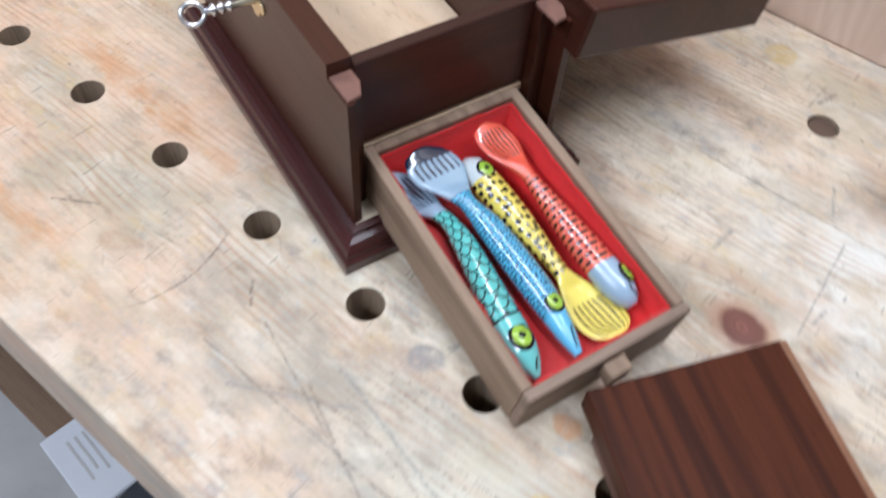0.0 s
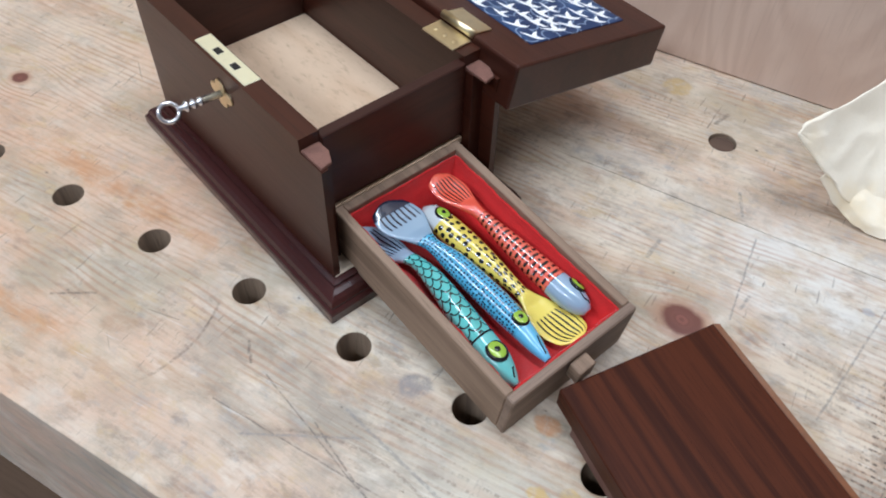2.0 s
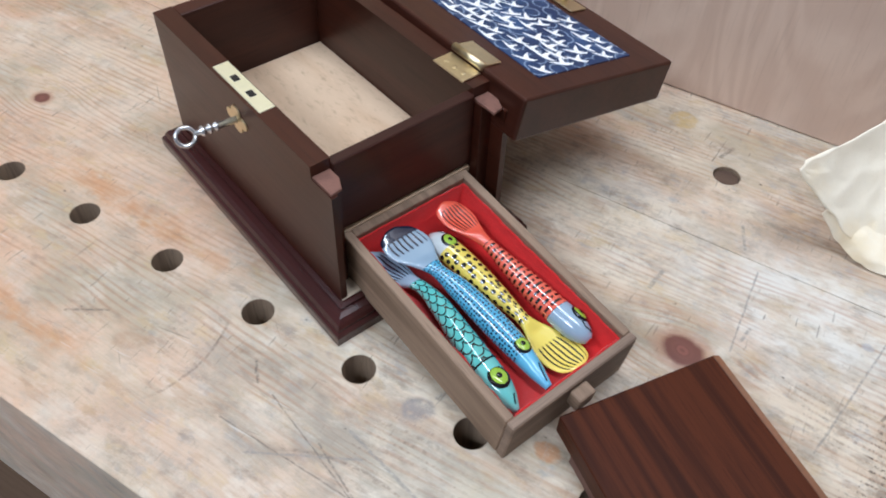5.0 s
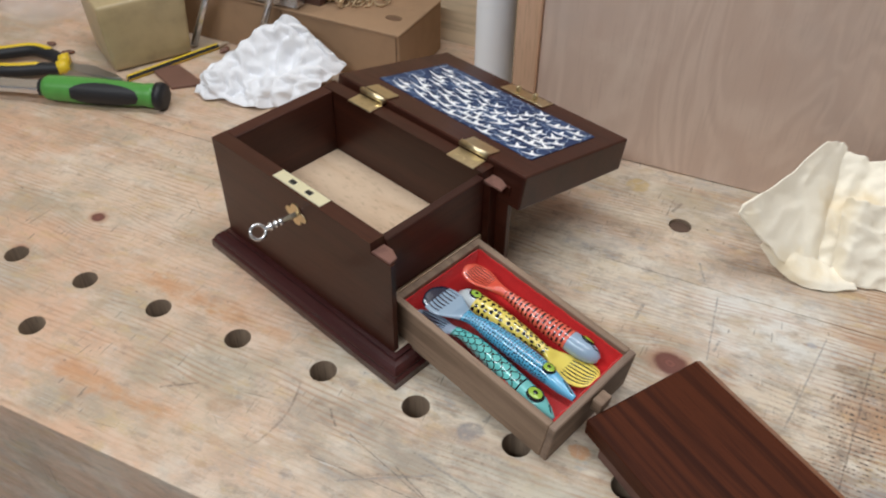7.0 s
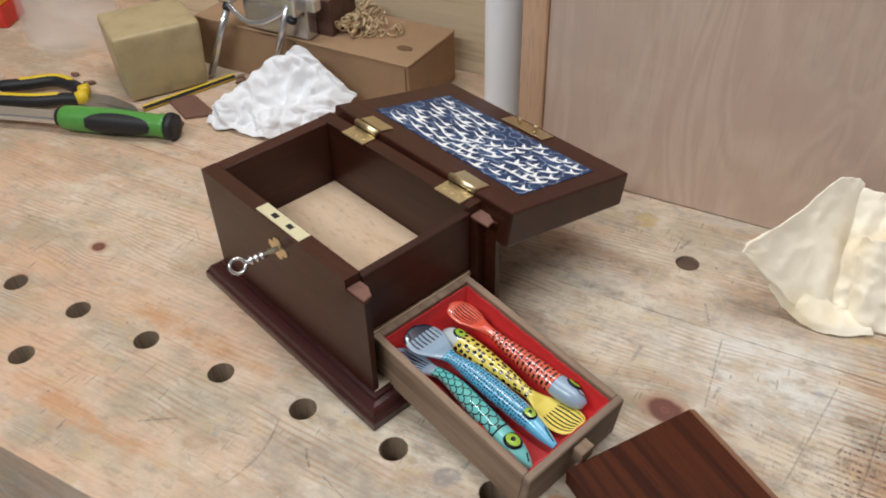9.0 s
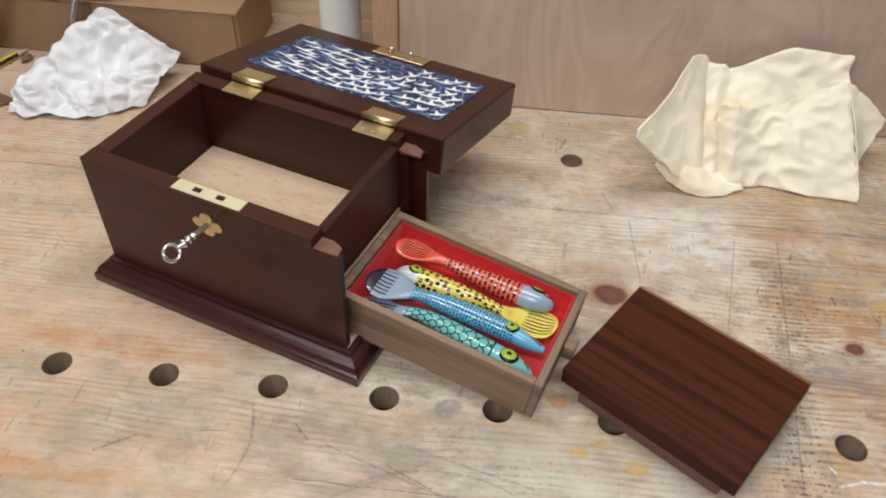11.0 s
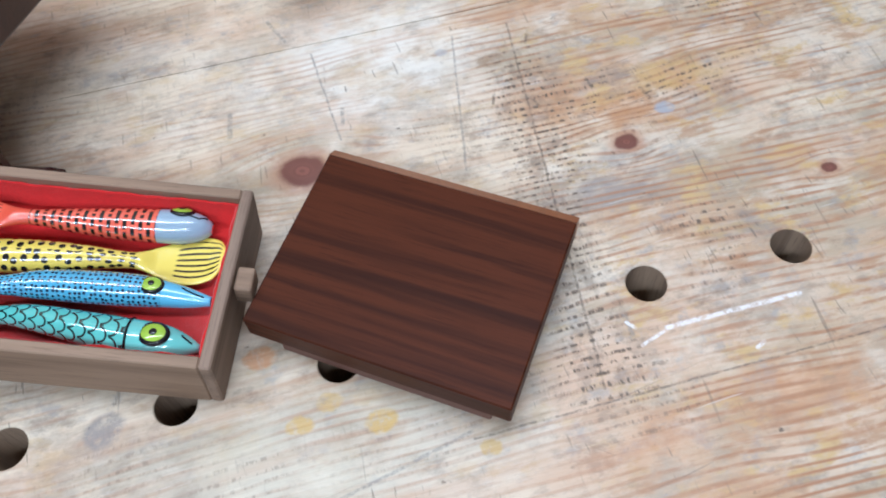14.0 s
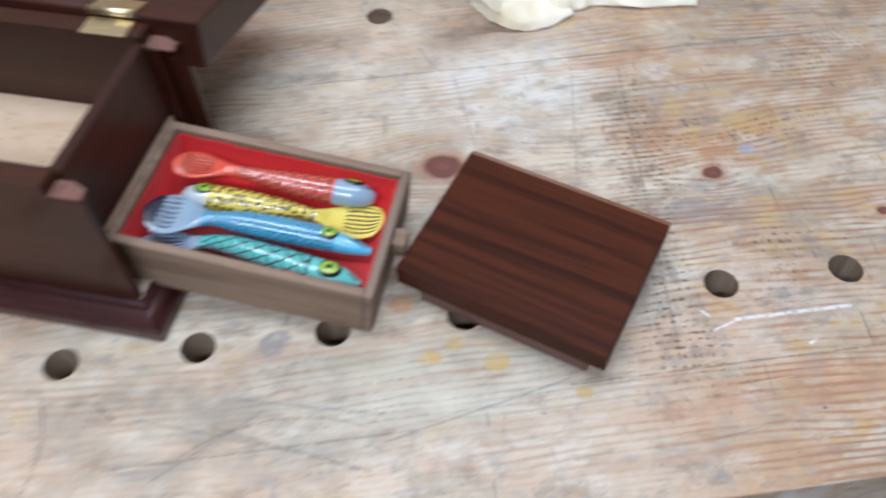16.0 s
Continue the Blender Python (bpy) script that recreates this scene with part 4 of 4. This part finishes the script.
# ---- cloths ----
def sheet(name, columns, material, label, nu=70, nv=46, fold=0.006, seed=0.0, thick=0.0012, curl=0.004, parent=None, crumple=0.25):
    """A limp sheet that runs from column to column of places, with folds and an uneven hem."""
    cols = np.array(columns, float)
    nc, nr = cols.shape[:2]
    flat = []
    for r in range(nr):
        flat.append(curve_through([(c, *cols[c, r]) for c in range(nc)], nu)[:, 1:])
    flat = np.array(flat)
    bm = bmesh.new()
    grid = []
    for i in range(nu):
        line = curve_through([(r, *flat[r, i]) for r in range(nr)], nv)[:, 1:]
        row = []
        for j in range(nv):
            p = Vector(line[j])
            u, v = i / (nu - 1), j / (nv - 1)
            a, b = p.x * 7.5, (p.y + p.z) * 7.5
            f1 = noise.noise(Vector((a * 3.2 + seed, b * 2.4, seed)))
            f2 = 1 - abs(noise.noise(Vector((a * 6 + b * 2.5 + seed, b * 4.5 - a * 2.5, seed + 4)))) * 3.2
            f3 = noise.noise(Vector((a * 14 + seed, b * 12, 7)))
            f4 = 1 - abs(noise.noise(Vector((a * 11 - b * 3 + seed, b * 10 + a * 4, seed + 6)))) * 3.0
            f5 = 1 - abs(noise.noise(Vector((a * 3 - b * 6 + seed, b * 4 + a * 7, seed + 12)))) * 3.0
            p.z += fold * crumple * (max(0, f4) * 0.6 + max(0, f5) * 1.3)
            p.y -= fold * crumple * (max(0, f4) * 0.6 + f5 * 0.5)
            p.z += fold * (f1 * 0.9 + max(0, f2) * 0.7 + f3 * 0.18) * min(1, v * 3 + 0.15)
            p.y += fold * (f1 * 0.8 - f2 * 0.6) * 0.8
            p.x += fold * f3 * 0.4 + fold * 0.5 * noise.noise(Vector((b * 6, a * 3, seed + 9)))
            hem = curl * noise.noise(Vector((u * 9, v * 9, seed + 2))) * max(0, 1 - min(u, 1 - u, v, 1 - v) * 12)
            p.z = max(p.z + hem, 0.0008)
            p.y = min(p.y, 0.3535) if p.x > -0.1 else p.y
            row.append(bm.verts.new(p))
        grid.append(row)
    for i in range(nu - 1):
        for j in range(nv - 1):
            bm.faces.new((grid[i][j], grid[i + 1][j], grid[i + 1][j + 1], grid[i][j + 1]))
    ob = part(name, bm, material, parent, "", True)
    m = ob.modifiers.new("thickness", "SOLIDIFY")
    m.thickness, m.offset = thick, 1
    m = ob.modifiers.new("smooth", "SUBSURF")
    m.levels = m.render_levels = 1
    return tagged(ob, label, "cloth") if parent is None else ob


cream = empty("cloth", pose(0, 0, 0), "crumpled cream chamois cloth against the plywood panel", "cloth")
for columns, fold_depth, seed in (
    ([[(.220, .270, .003), (.222, .300, .040), (.222, .340, .080)],
      [(.246, .272, .003), (.246, .300, .030), (.247, .343, .071)],
      [(.265, .280, .003), (.264, .306, .032), (.262, .345, .068)],
      [(.304, .290, .005), (.304, .320, .042), (.304, .346, .088)],
      [(.358, .300, .020), (.357, .325, .054), (.356, .346, .086)]], 0.0030, 1.0),
    ([[(.166, .230, .0640), (.167, .232, .0655), (.168, .235, .067)],
      [(.193, .240, .034), (.192, .262, .058), (.194, .277, .076)],
      [(.217, .249, .010), (.2125, .285, .056), (.214, .317, .089)],
      [(.232, .256, .006), (.228, .290, .044), (.228, .338, .082)],
      [(.238, .276, .006), (.236, .312, .040), (.234, .342, .076)]], 0.0016, 9.0),
    ([[(.250, .272, .004), (.246, .284, .032), (.242, .296, .056)],
      [(.262, .258, .002), (.258, .272, .036), (.254, .290, .062)],
      [(.290, .262, .001), (.286, .284, .030), (.280, .304, .054)],
      [(.320, .2575, .001), (.314, .282, .036), (.305, .311, .058)],
      [(.367, .250, .001), (.361, .288, .036), (.352, .325, .074)]], 0.0034, 5.0),
    ([[(.366, .252, .003), (.361, .290, .038), (.352, .327, .073)],
      [(.372, .290, .012), (.374, .310, .034), (.374, .328, .057)],
      [(.394, .323, .033), (.395, .325, .035), (.396, .327, .037)]], 0.0012, 15.0),
    ([[(.190, .247, .026), (.194, .256, .030), (.200, .270, .036)],
      [(.208, .246, .008), (.212, .251, .017), (.216, .268, .026)],
      [(.228, .243, .001), (.230, .247, .009), (.232, .266, .014)],
      [(.2476, .244, .001), (.247, .250, .006), (.247, .268, .007)],
      [(.272, .256, .001), (.268, .261, .004), (.262, .274, .004)]], 0.0010, 12.0),
):
    sheet("fold", columns, CREAM, "", 56, 36, fold_depth, seed, 0.0014, 0.0025, cream)
sheet("cloth", [
    [(-.404, .281, .002), (-.402, .296, .012), (-.408, .312, .018), (-.408, .338, .010)],
    [(-.384, .274, .002), (-.380, .292, .026), (-.378, .318, .030), (-.374, .350, .030)],
    [(-.366, .279, .002), (-.362, .300, .010), (-.364, .322, .040), (-.350, .358, .058)],
    [(-.346, .275, .003), (-.345, .302, .016), (-.344, .324, .026), (-.327, .364, .072)],
    [(-.322, .284, .002), (-.318, .306, .026), (-.316, .330, .024), (-.306, .367, .054)],
    [(-.296, .298, .003), (-.294, .318, .018), (-.290, .342, .030), (-.288, .369, .038)],
    [(-.283, .310, .003), (-.276, .330, .008), (-.272, .350, .016), (-.270, .371, .022)]], WHITE_CLOTH, "crumpled white cotton rag in front of a cardboard box", 110, 76, 0.0080, 8.4, crumple=0.22)

# ---- things along the back ----
card = empty("cardboard_box", pose(-0.2106, 0.3870, 0, 0, 0, -1.2), "closed brown cardboard box with an oval hand hole", "box")
CX, CY, CZ = 0.30, 0.103, 0.062
part("body", block(-CX, 0, 0, CY, 0.0004, CZ - 0.0022, 0.0012), CARD, card)
part("top_flap", block(-CX, 0.0008, -0.0008, CY * 0.62, CZ - 0.002, CZ, 0.0008), CARD, card)
part("top_flap", block(-CX, 0.0008, CY * 0.62 + 0.0006, CY, CZ - 0.002, CZ - 0.0003, 0.0006), CARD, card)
# no opening is cut; a dark oval patch paints the shade inside
part("hand_hole_shade", prism([(-0.025 + 0.010 * math.cos(a), 0.035 + 0.006 * math.sin(a)) for a in np.linspace(0, 6.0, 20)], CZ + 0.0001, CZ + 0.0005), plain("hole_shade", (0.16, 0.09, 0.05), 0.8), card, "dark oval patch for the shade in the hand hole")
for fx in (-0.003, -0.150):
    part("corner_crease", block(fx - 0.0006, fx + 0.0006, -0.0009, -0.0002, 0.001, CZ - 0.003, 0), plain("card_crease", (0.17, 0.10, 0.055), 0.8), card)

wax = empty("wax_block", pose(-0.515, 0.276, 0, 0, 0, 58), "large rounded block of beige wax on the bench", "block")
bm = block(-0.003, 0.092, -0.004, 0.080, 0.0004, 0.081, 0.006, 3)
for v in bm.verts:
    v.co += Vector((noise.noise(v.co * 40) * 0.002, noise.noise(v.co * 40 + Vector((5, 0, 0))) * 0.002, 0))
    v.co.x += (v.co.z - 0.04) * 0.05 * (1 if v.co.x > 0.045 else -1)
    v.co.y += (v.co.z - 0.04) * 0.05 * (1 if v.co.y > 0.039 else -1)
part("body", bm, WAX, wax, "", True).modifiers.new("soft", "SUBSURF").render_levels = 1

pencil = empty("pencil", pose(-0.490, 0.268, 0.0036, 0, 0, 68.5), "yellow and black striped pencil with sharpened tip", "pencil")
PL = 0.115
hexa = [(0.0036 * math.cos(math.pi / 3 * i), 0.0036 * math.sin(math.pi / 3 * i)) for i in range(6)]
for i in range(6):
    (y0, z0), (y1, z1) = hexa[i], hexa[(i + 1) % 6]
    bm = bmesh.new()
    q = [bm.verts.new((x, y, z)) for x, y, z in ((0, y0, z0), (PL, y0, z0), (PL, y1, z1), (0, y1, z1), (0, 0, 0), (PL, 0, 0))]
    for face in ((0, 1, 2, 3), (0, 4, 5, 1), (3, 2, 5, 4), (0, 3, 4), (1, 5, 2)):
        bm.faces.new([q[k] for k in face])
    part("stripe", bm, YELLOW if i % 2 else BLACK, pencil)
part("sharpened_tip", rod([(PL, 0, 0), (PL + 0.012, 0, 0), (PL + 0.016, 0, 0)], [0.0034, 0.0012, 0.0002], 10), PALE_STRIP, pencil)

leather = part("leather_offcut", prism([(-.487, .300), (-.434, .274), (-.407, .297), (-.460, .319)], 0.0004, 0.0034, 0.0006), LEATHER)
tagged(leather, "small brown leather offcut lying flat", "offcut")

# chisel with a green and black grip
chisel = empty("chisel", pose(-0.539, 0.201, 0.0148, 0, 0, 17.2), "chisel with green and black moulded handle", "chisel")
HL = 0.124
def grip_r(t):
    return 0.0125 + 0.0016 * math.sin(t * math.pi * 1.15 + 0.3) + (0.0012 if t > 0.9 else 0)
bm = rod([(HL * i / 30, 0, 0) for i in range(31)], [0.0105] + [grip_r(i / 30) for i in range(1, 30)] + [0.0128], 28)
part("handle", bm, GREEN, chisel, "green plastic handle", True)
bm = bmesh.new()
n, mlen = 12, 26
rows = []
for i in range(mlen + 1):
    t = 0.28 + 0.60 * i / mlen
    half = radians(56) * math.sin(math.pi * min(1, max(0.02, i / mlen))) ** 0.35
    rows.append([bm.verts.new((HL * t, -math.cos((k / n * 2 - 1) * half + radians(14)) * (grip_r(t) + 0.0007), math.sin((k / n * 2 - 1) * half + radians(14)) * (grip_r(t) + 0.0007))) for k in range(n + 1)])
for a, b in zip(rows, rows[1:]):
    for k in range(n):
        bm.faces.new((a[k], a[k + 1], b[k + 1], b[k]))
part("grip", bm, BLACK, chisel, "black rubber grip", True)
part("end_cap", rod([(HL + 0.0005, 0, 0), (HL + 0.005, 0, 0), (HL + 0.009, 0, 0), (HL + 0.010, 0, 0)], [0.0146, 0.0148, 0.0135, 0.008], 28), BLACK, chisel, "black end cap", True)
part("blade", block(-0.12, 0.0, -0.0095, 0.0095, -0.004, 0.003, 0.0015, 2), STEEL, chisel, "bright steel blade")
part("ferrule", rod([(-0.004, 0, 0), (0.003, 0, 0)], [0.0098, 0.0106], 24), BLACK, chisel, "", True)

# pliers
pliers = empty("pliers", pose(0, 0, 0), "pliers with yellow and black handles", "pliers")
for pts, z in (([(-.566, .254), (-.590, .262), (-.622, .262), (-.648, .240), (-.672, .222)], .0115), ([(-.560, .246), (-.580, .236), (-.606, .219), (-.640, .205), (-.690, .186)], .0100)):
    sm = curve_through([(i, x, y, z) for i, (x, y) in enumerate(pts)], 24)[:, 1:]
    h = part("handle", rod(sm, [0.005] + [0.0072] * 22 + [0.005], 14), BLACK, pliers, "black moulded handle", True)
    part("inlay", rod([(x, y + 0.0015, zz + 0.0040) for x, y, zz in sm[6:20]], [0.002] + [0.0042] * 12 + [0.002], 12), YELLOW, h, "yellow grip inlay", True)
    part("guard", rod([(sm[1][0], sm[1][1] - 0.003, z + 0.002), (sm[0][0] + 0.004, sm[0][1] + 0.005, z + 0.003)], [0.0072, 0.0085], 14), YELLOW, h, "yellow guard", True)
part("jaw", prism([(-.562, .243), (-.540, .246), (-.500, .250), (-.484, .256), (-.498, .262), (-.535, .266), (-.562, .260)], 0.003, 0.011, 0.002), plain("dull_steel", (0.42, 0.42, 0.42), 0.35, 1.0), pliers, "grey steel jaws")

# glass jar and small glass lid
def glass(name):
    p = Paint(name, (0.80, 0.77, 0.76), 0.12)
    p.b.inputs["Alpha"].default_value = 0.13
    return p.done()


GLASS = glass("clear_glass")
jar = empty("glass_jar", pose(-0.713, 0.375, 0.0004), "large clear glass jar standing on the bench", "jar")
ob = part("shell", lathe([(0.050, 0.0), (0.058, 0.004), (0.062, 0.012), (0.0615, 0.022), (0.063, 0.028), (0.060, 0.06), (0.058, 0.10), (0.048, 0.13), (0.040, 0.14), (0.038, 0.14), (0.046, 0.129), (0.056, 0.10), (0.058, 0.06), (0.060, 0.014), (0.048, 0.006)], 48), GLASS, jar, "", True)
ob.visible_shadow = False
ob = part("small_lid", rod([(-0.712 + 0.011 * math.cos(a), 0.243 + 0.011 * math.sin(a), 0.004) for a in np.linspace(0, 2 * math.pi, 30)], 0.0022, 8), GLASS, None, "", True)
ob.name = "bottle_cap"
tagged(ob, "small clear plastic cap ring", "cap")
packet = empty("packet", pose(-0.875, 0.335, 0.0, 0, 0, 24), "orange and red paper packet on the bench", "packet")
part("sleeve", block(-0.06, 0.052, 0, 0.05, 0.030, 0.058, 0.003, 2), ORANGE, packet, "orange printed sleeve")
part("red_edge", block(-0.06, 0.0525, -0.0006, 0.0506, 0.0005, 0.0298, 0.002, 2), RED_PLASTIC, packet, "red side")
part("yellow_bar", block(-0.03, 0.02, 0.010, 0.022, 0.0582, 0.0588, 0), YELLOW, packet)

# metal stand on the cardboard box
stand = empty("metal_stand", pose(0, 0, 0), "bright metal stand with two rods leaning on the box", "stand")
part("rod", rod([(-0.475, 0.366, 0.0042), (-0.440, 0.3785, 0.090)], 0.0042, 14), STEEL, stand, "", True)
part("rod", rod([(-0.381, 0.3745, 0.030), (-0.352, 0.379, 0.108)], 0.0042, 14), STEEL, stand, "", True)
arc = [(-0.440 + 0.090 * t, 0.380 - 0.012 * math.sin(math.pi * t), 0.094 + 0.010 * t - 0.016 * math.sin(math.pi * t)) for t in np.linspace(0, 1, 24)]
part("hoop", rod(arc, 0.0032, 12), STEEL, stand, "curved steel bar", True)
part("bar", block(-0.455, -0.325, 0.388, 0.402, 0.098, 0.112, 0.002, 2), STEEL, stand)
for bx in (-0.442, -0.352):
    part("clamp", block(bx - 0.010, bx + 0.010, 0.376, 0.396, 0.094, 0.116, 0.003, 2), STEEL, stand)
    part("collar", rod([(bx + 0.001, 0.3788, 0.088), (bx + 0.003, 0.3796, 0.093)], 0.0058, 14), BLACK, stand, "black collar", True)
part("foot", block(-0.43, -0.34, 0.392, 0.41, 0.0625, 0.0975, 0.002), STEEL, stand)
dark_block = part("wood_offcut", block(-0.395, -0.322, 0.412, 0.462, 0.0625, 0.105, 0.001), wood("dark_offcut", (0.12, 0.06, 0.045), (0.06, 0.03, 0.02), 0, 0.6, 0, 60))
tagged(dark_block, "dark brown wooden offcut on the cardboard box", "offcut")

# wood shavings
bm = bmesh.new()
rng = random.Random(11)
for i in range(120):
    cx, cy = rng.gauss(-0.315, 0.022), rng.gauss(0.448, 0.013)
    cy = min(max(cy, 0.405), 0.482)
    cx = min(cx, -0.262)
    r, turns, a0, w = rng.uniform(0.003, 0.009), rng.uniform(0.5, 1.6), rng.uniform(0, 6.3), rng.uniform(0.0015, 0.004)
    tilt = Euler((rng.uniform(-1.2, 1.2), rng.uniform(-1.2, 1.2), rng.uniform(0, 6.3))).to_matrix()
    base = Vector((cx, cy, 0.0655 + rng.random() * 0.012 * max(0, 1 - abs(cx + 0.315) / 0.04)))
    prev = None
    for k in range(12):
        a = a0 + turns * 2 * math.pi * k / 11
        p = tilt @ Vector((r * math.cos(a), r * math.sin(a), (k - 6) * 0.0006))
        q = tilt @ Vector((r * math.cos(a), r * math.sin(a), (k - 6) * 0.0006 + w))
        pair = []
        for s in (p, q):
            s = base + s
            s.z = max(s.z, 0.0627)
            pair.append(bm.verts.new(s))
        if prev:
            bm.faces.new((prev[0], prev[1], pair[1], pair[0]))
        prev = pair
shav = part("wood_shavings", bm, plain("pale_shavings", (0.62, 0.46, 0.28), 0.7, grain=120), None, "", True)
shav.modifiers.new("thickness", "SOLIDIFY").thickness = 0.0003
tagged(shav, "heap of curled pale wood shavings", "shavings", "", "stuff")

# crumbs of bark near the wax
for i, (cx, cy, r) in enumerate(((-0.632, 0.297, 0.005), (-0.598, 0.288, 0.006), (-0.436, 0.372, 0.006), (-0.430, 0.262, 0.005))):
    bm = bmesh.new()
    bmesh.ops.create_icosphere(bm, subdivisions=2, radius=r)
    for v in bm.verts:
        v.co = Vector((v.co.x * 1.3, v.co.y * 0.8, max(v.co.z * 0.35 + r * 0.3, 0))) * (1 + 0.5 * noise.noise(v.co * 400 + Vector((i, 0, 0))))
    ob = part("wood_chip", bm, LEATHER)
    ob.matrix_world = pose(cx, cy, 0.0003, 0, 0, 40 * i)
    tagged(ob, "small dark brown wood chip on the bench", "chip", "chips on the bench")

# black pot at the far end
pot = empty("black_pot", pose(0.546, 0.303, 0.0004), "matt black round pot on the bench", "pot")
part("body", lathe([(0.050, 0.0), (0.060, 0.004), (0.066, 0.014), (0.068, 0.03), (0.069, 0.17), (0.067, 0.175), (0.060, 0.175), (0.060, 0.02), (0.05, 0.012)], 48), BLACK, pot, "", True)

# shelf and packet under the bench
part("lower_shelf", block(-1.05, 1.05, -0.135, 0.40, -0.58, -0.56, 0.002), wood("dusty_shelf", (0.22, 0.14, 0.09), (0.13, 0.08, 0.05), 0, 0.7, 0, 30), bench)
carton = empty("carton", pose(-0.355, -0.145, -0.56, 0, 0, -6), "white printed carton on the shelf under the bench", "carton")
part("body", block(0, 0.105, 0, 0.13, 0.0005, 0.075, 0.002), plain("white_card", (0.68, 0.70, 0.76), 0.5, grain=15, amount=0.06), carton)
for i in range(5):
    part("print_bar", block(0.02, 0.075 - 0.008 * (i % 2), 0.02 + 0.009 * i, 0.023 + 0.009 * i, 0.0751, 0.0755, 0), CONCRETE, carton)
part("red_band", block(-0.0005, 0.1055, -0.0006, -0.0001, 0.001, 0.020, 0), RED_PLASTIC, carton)
tray = part("plastic_tray", block(-0.238, -0.08, -0.13, 0.10, -0.5595, -0.47, 0.004, 2), plain("grey_black_plastic", (0.04, 0.045, 0.055), 0.4))
tagged(tray, "dark grey plastic tray on the shelf", "tray")
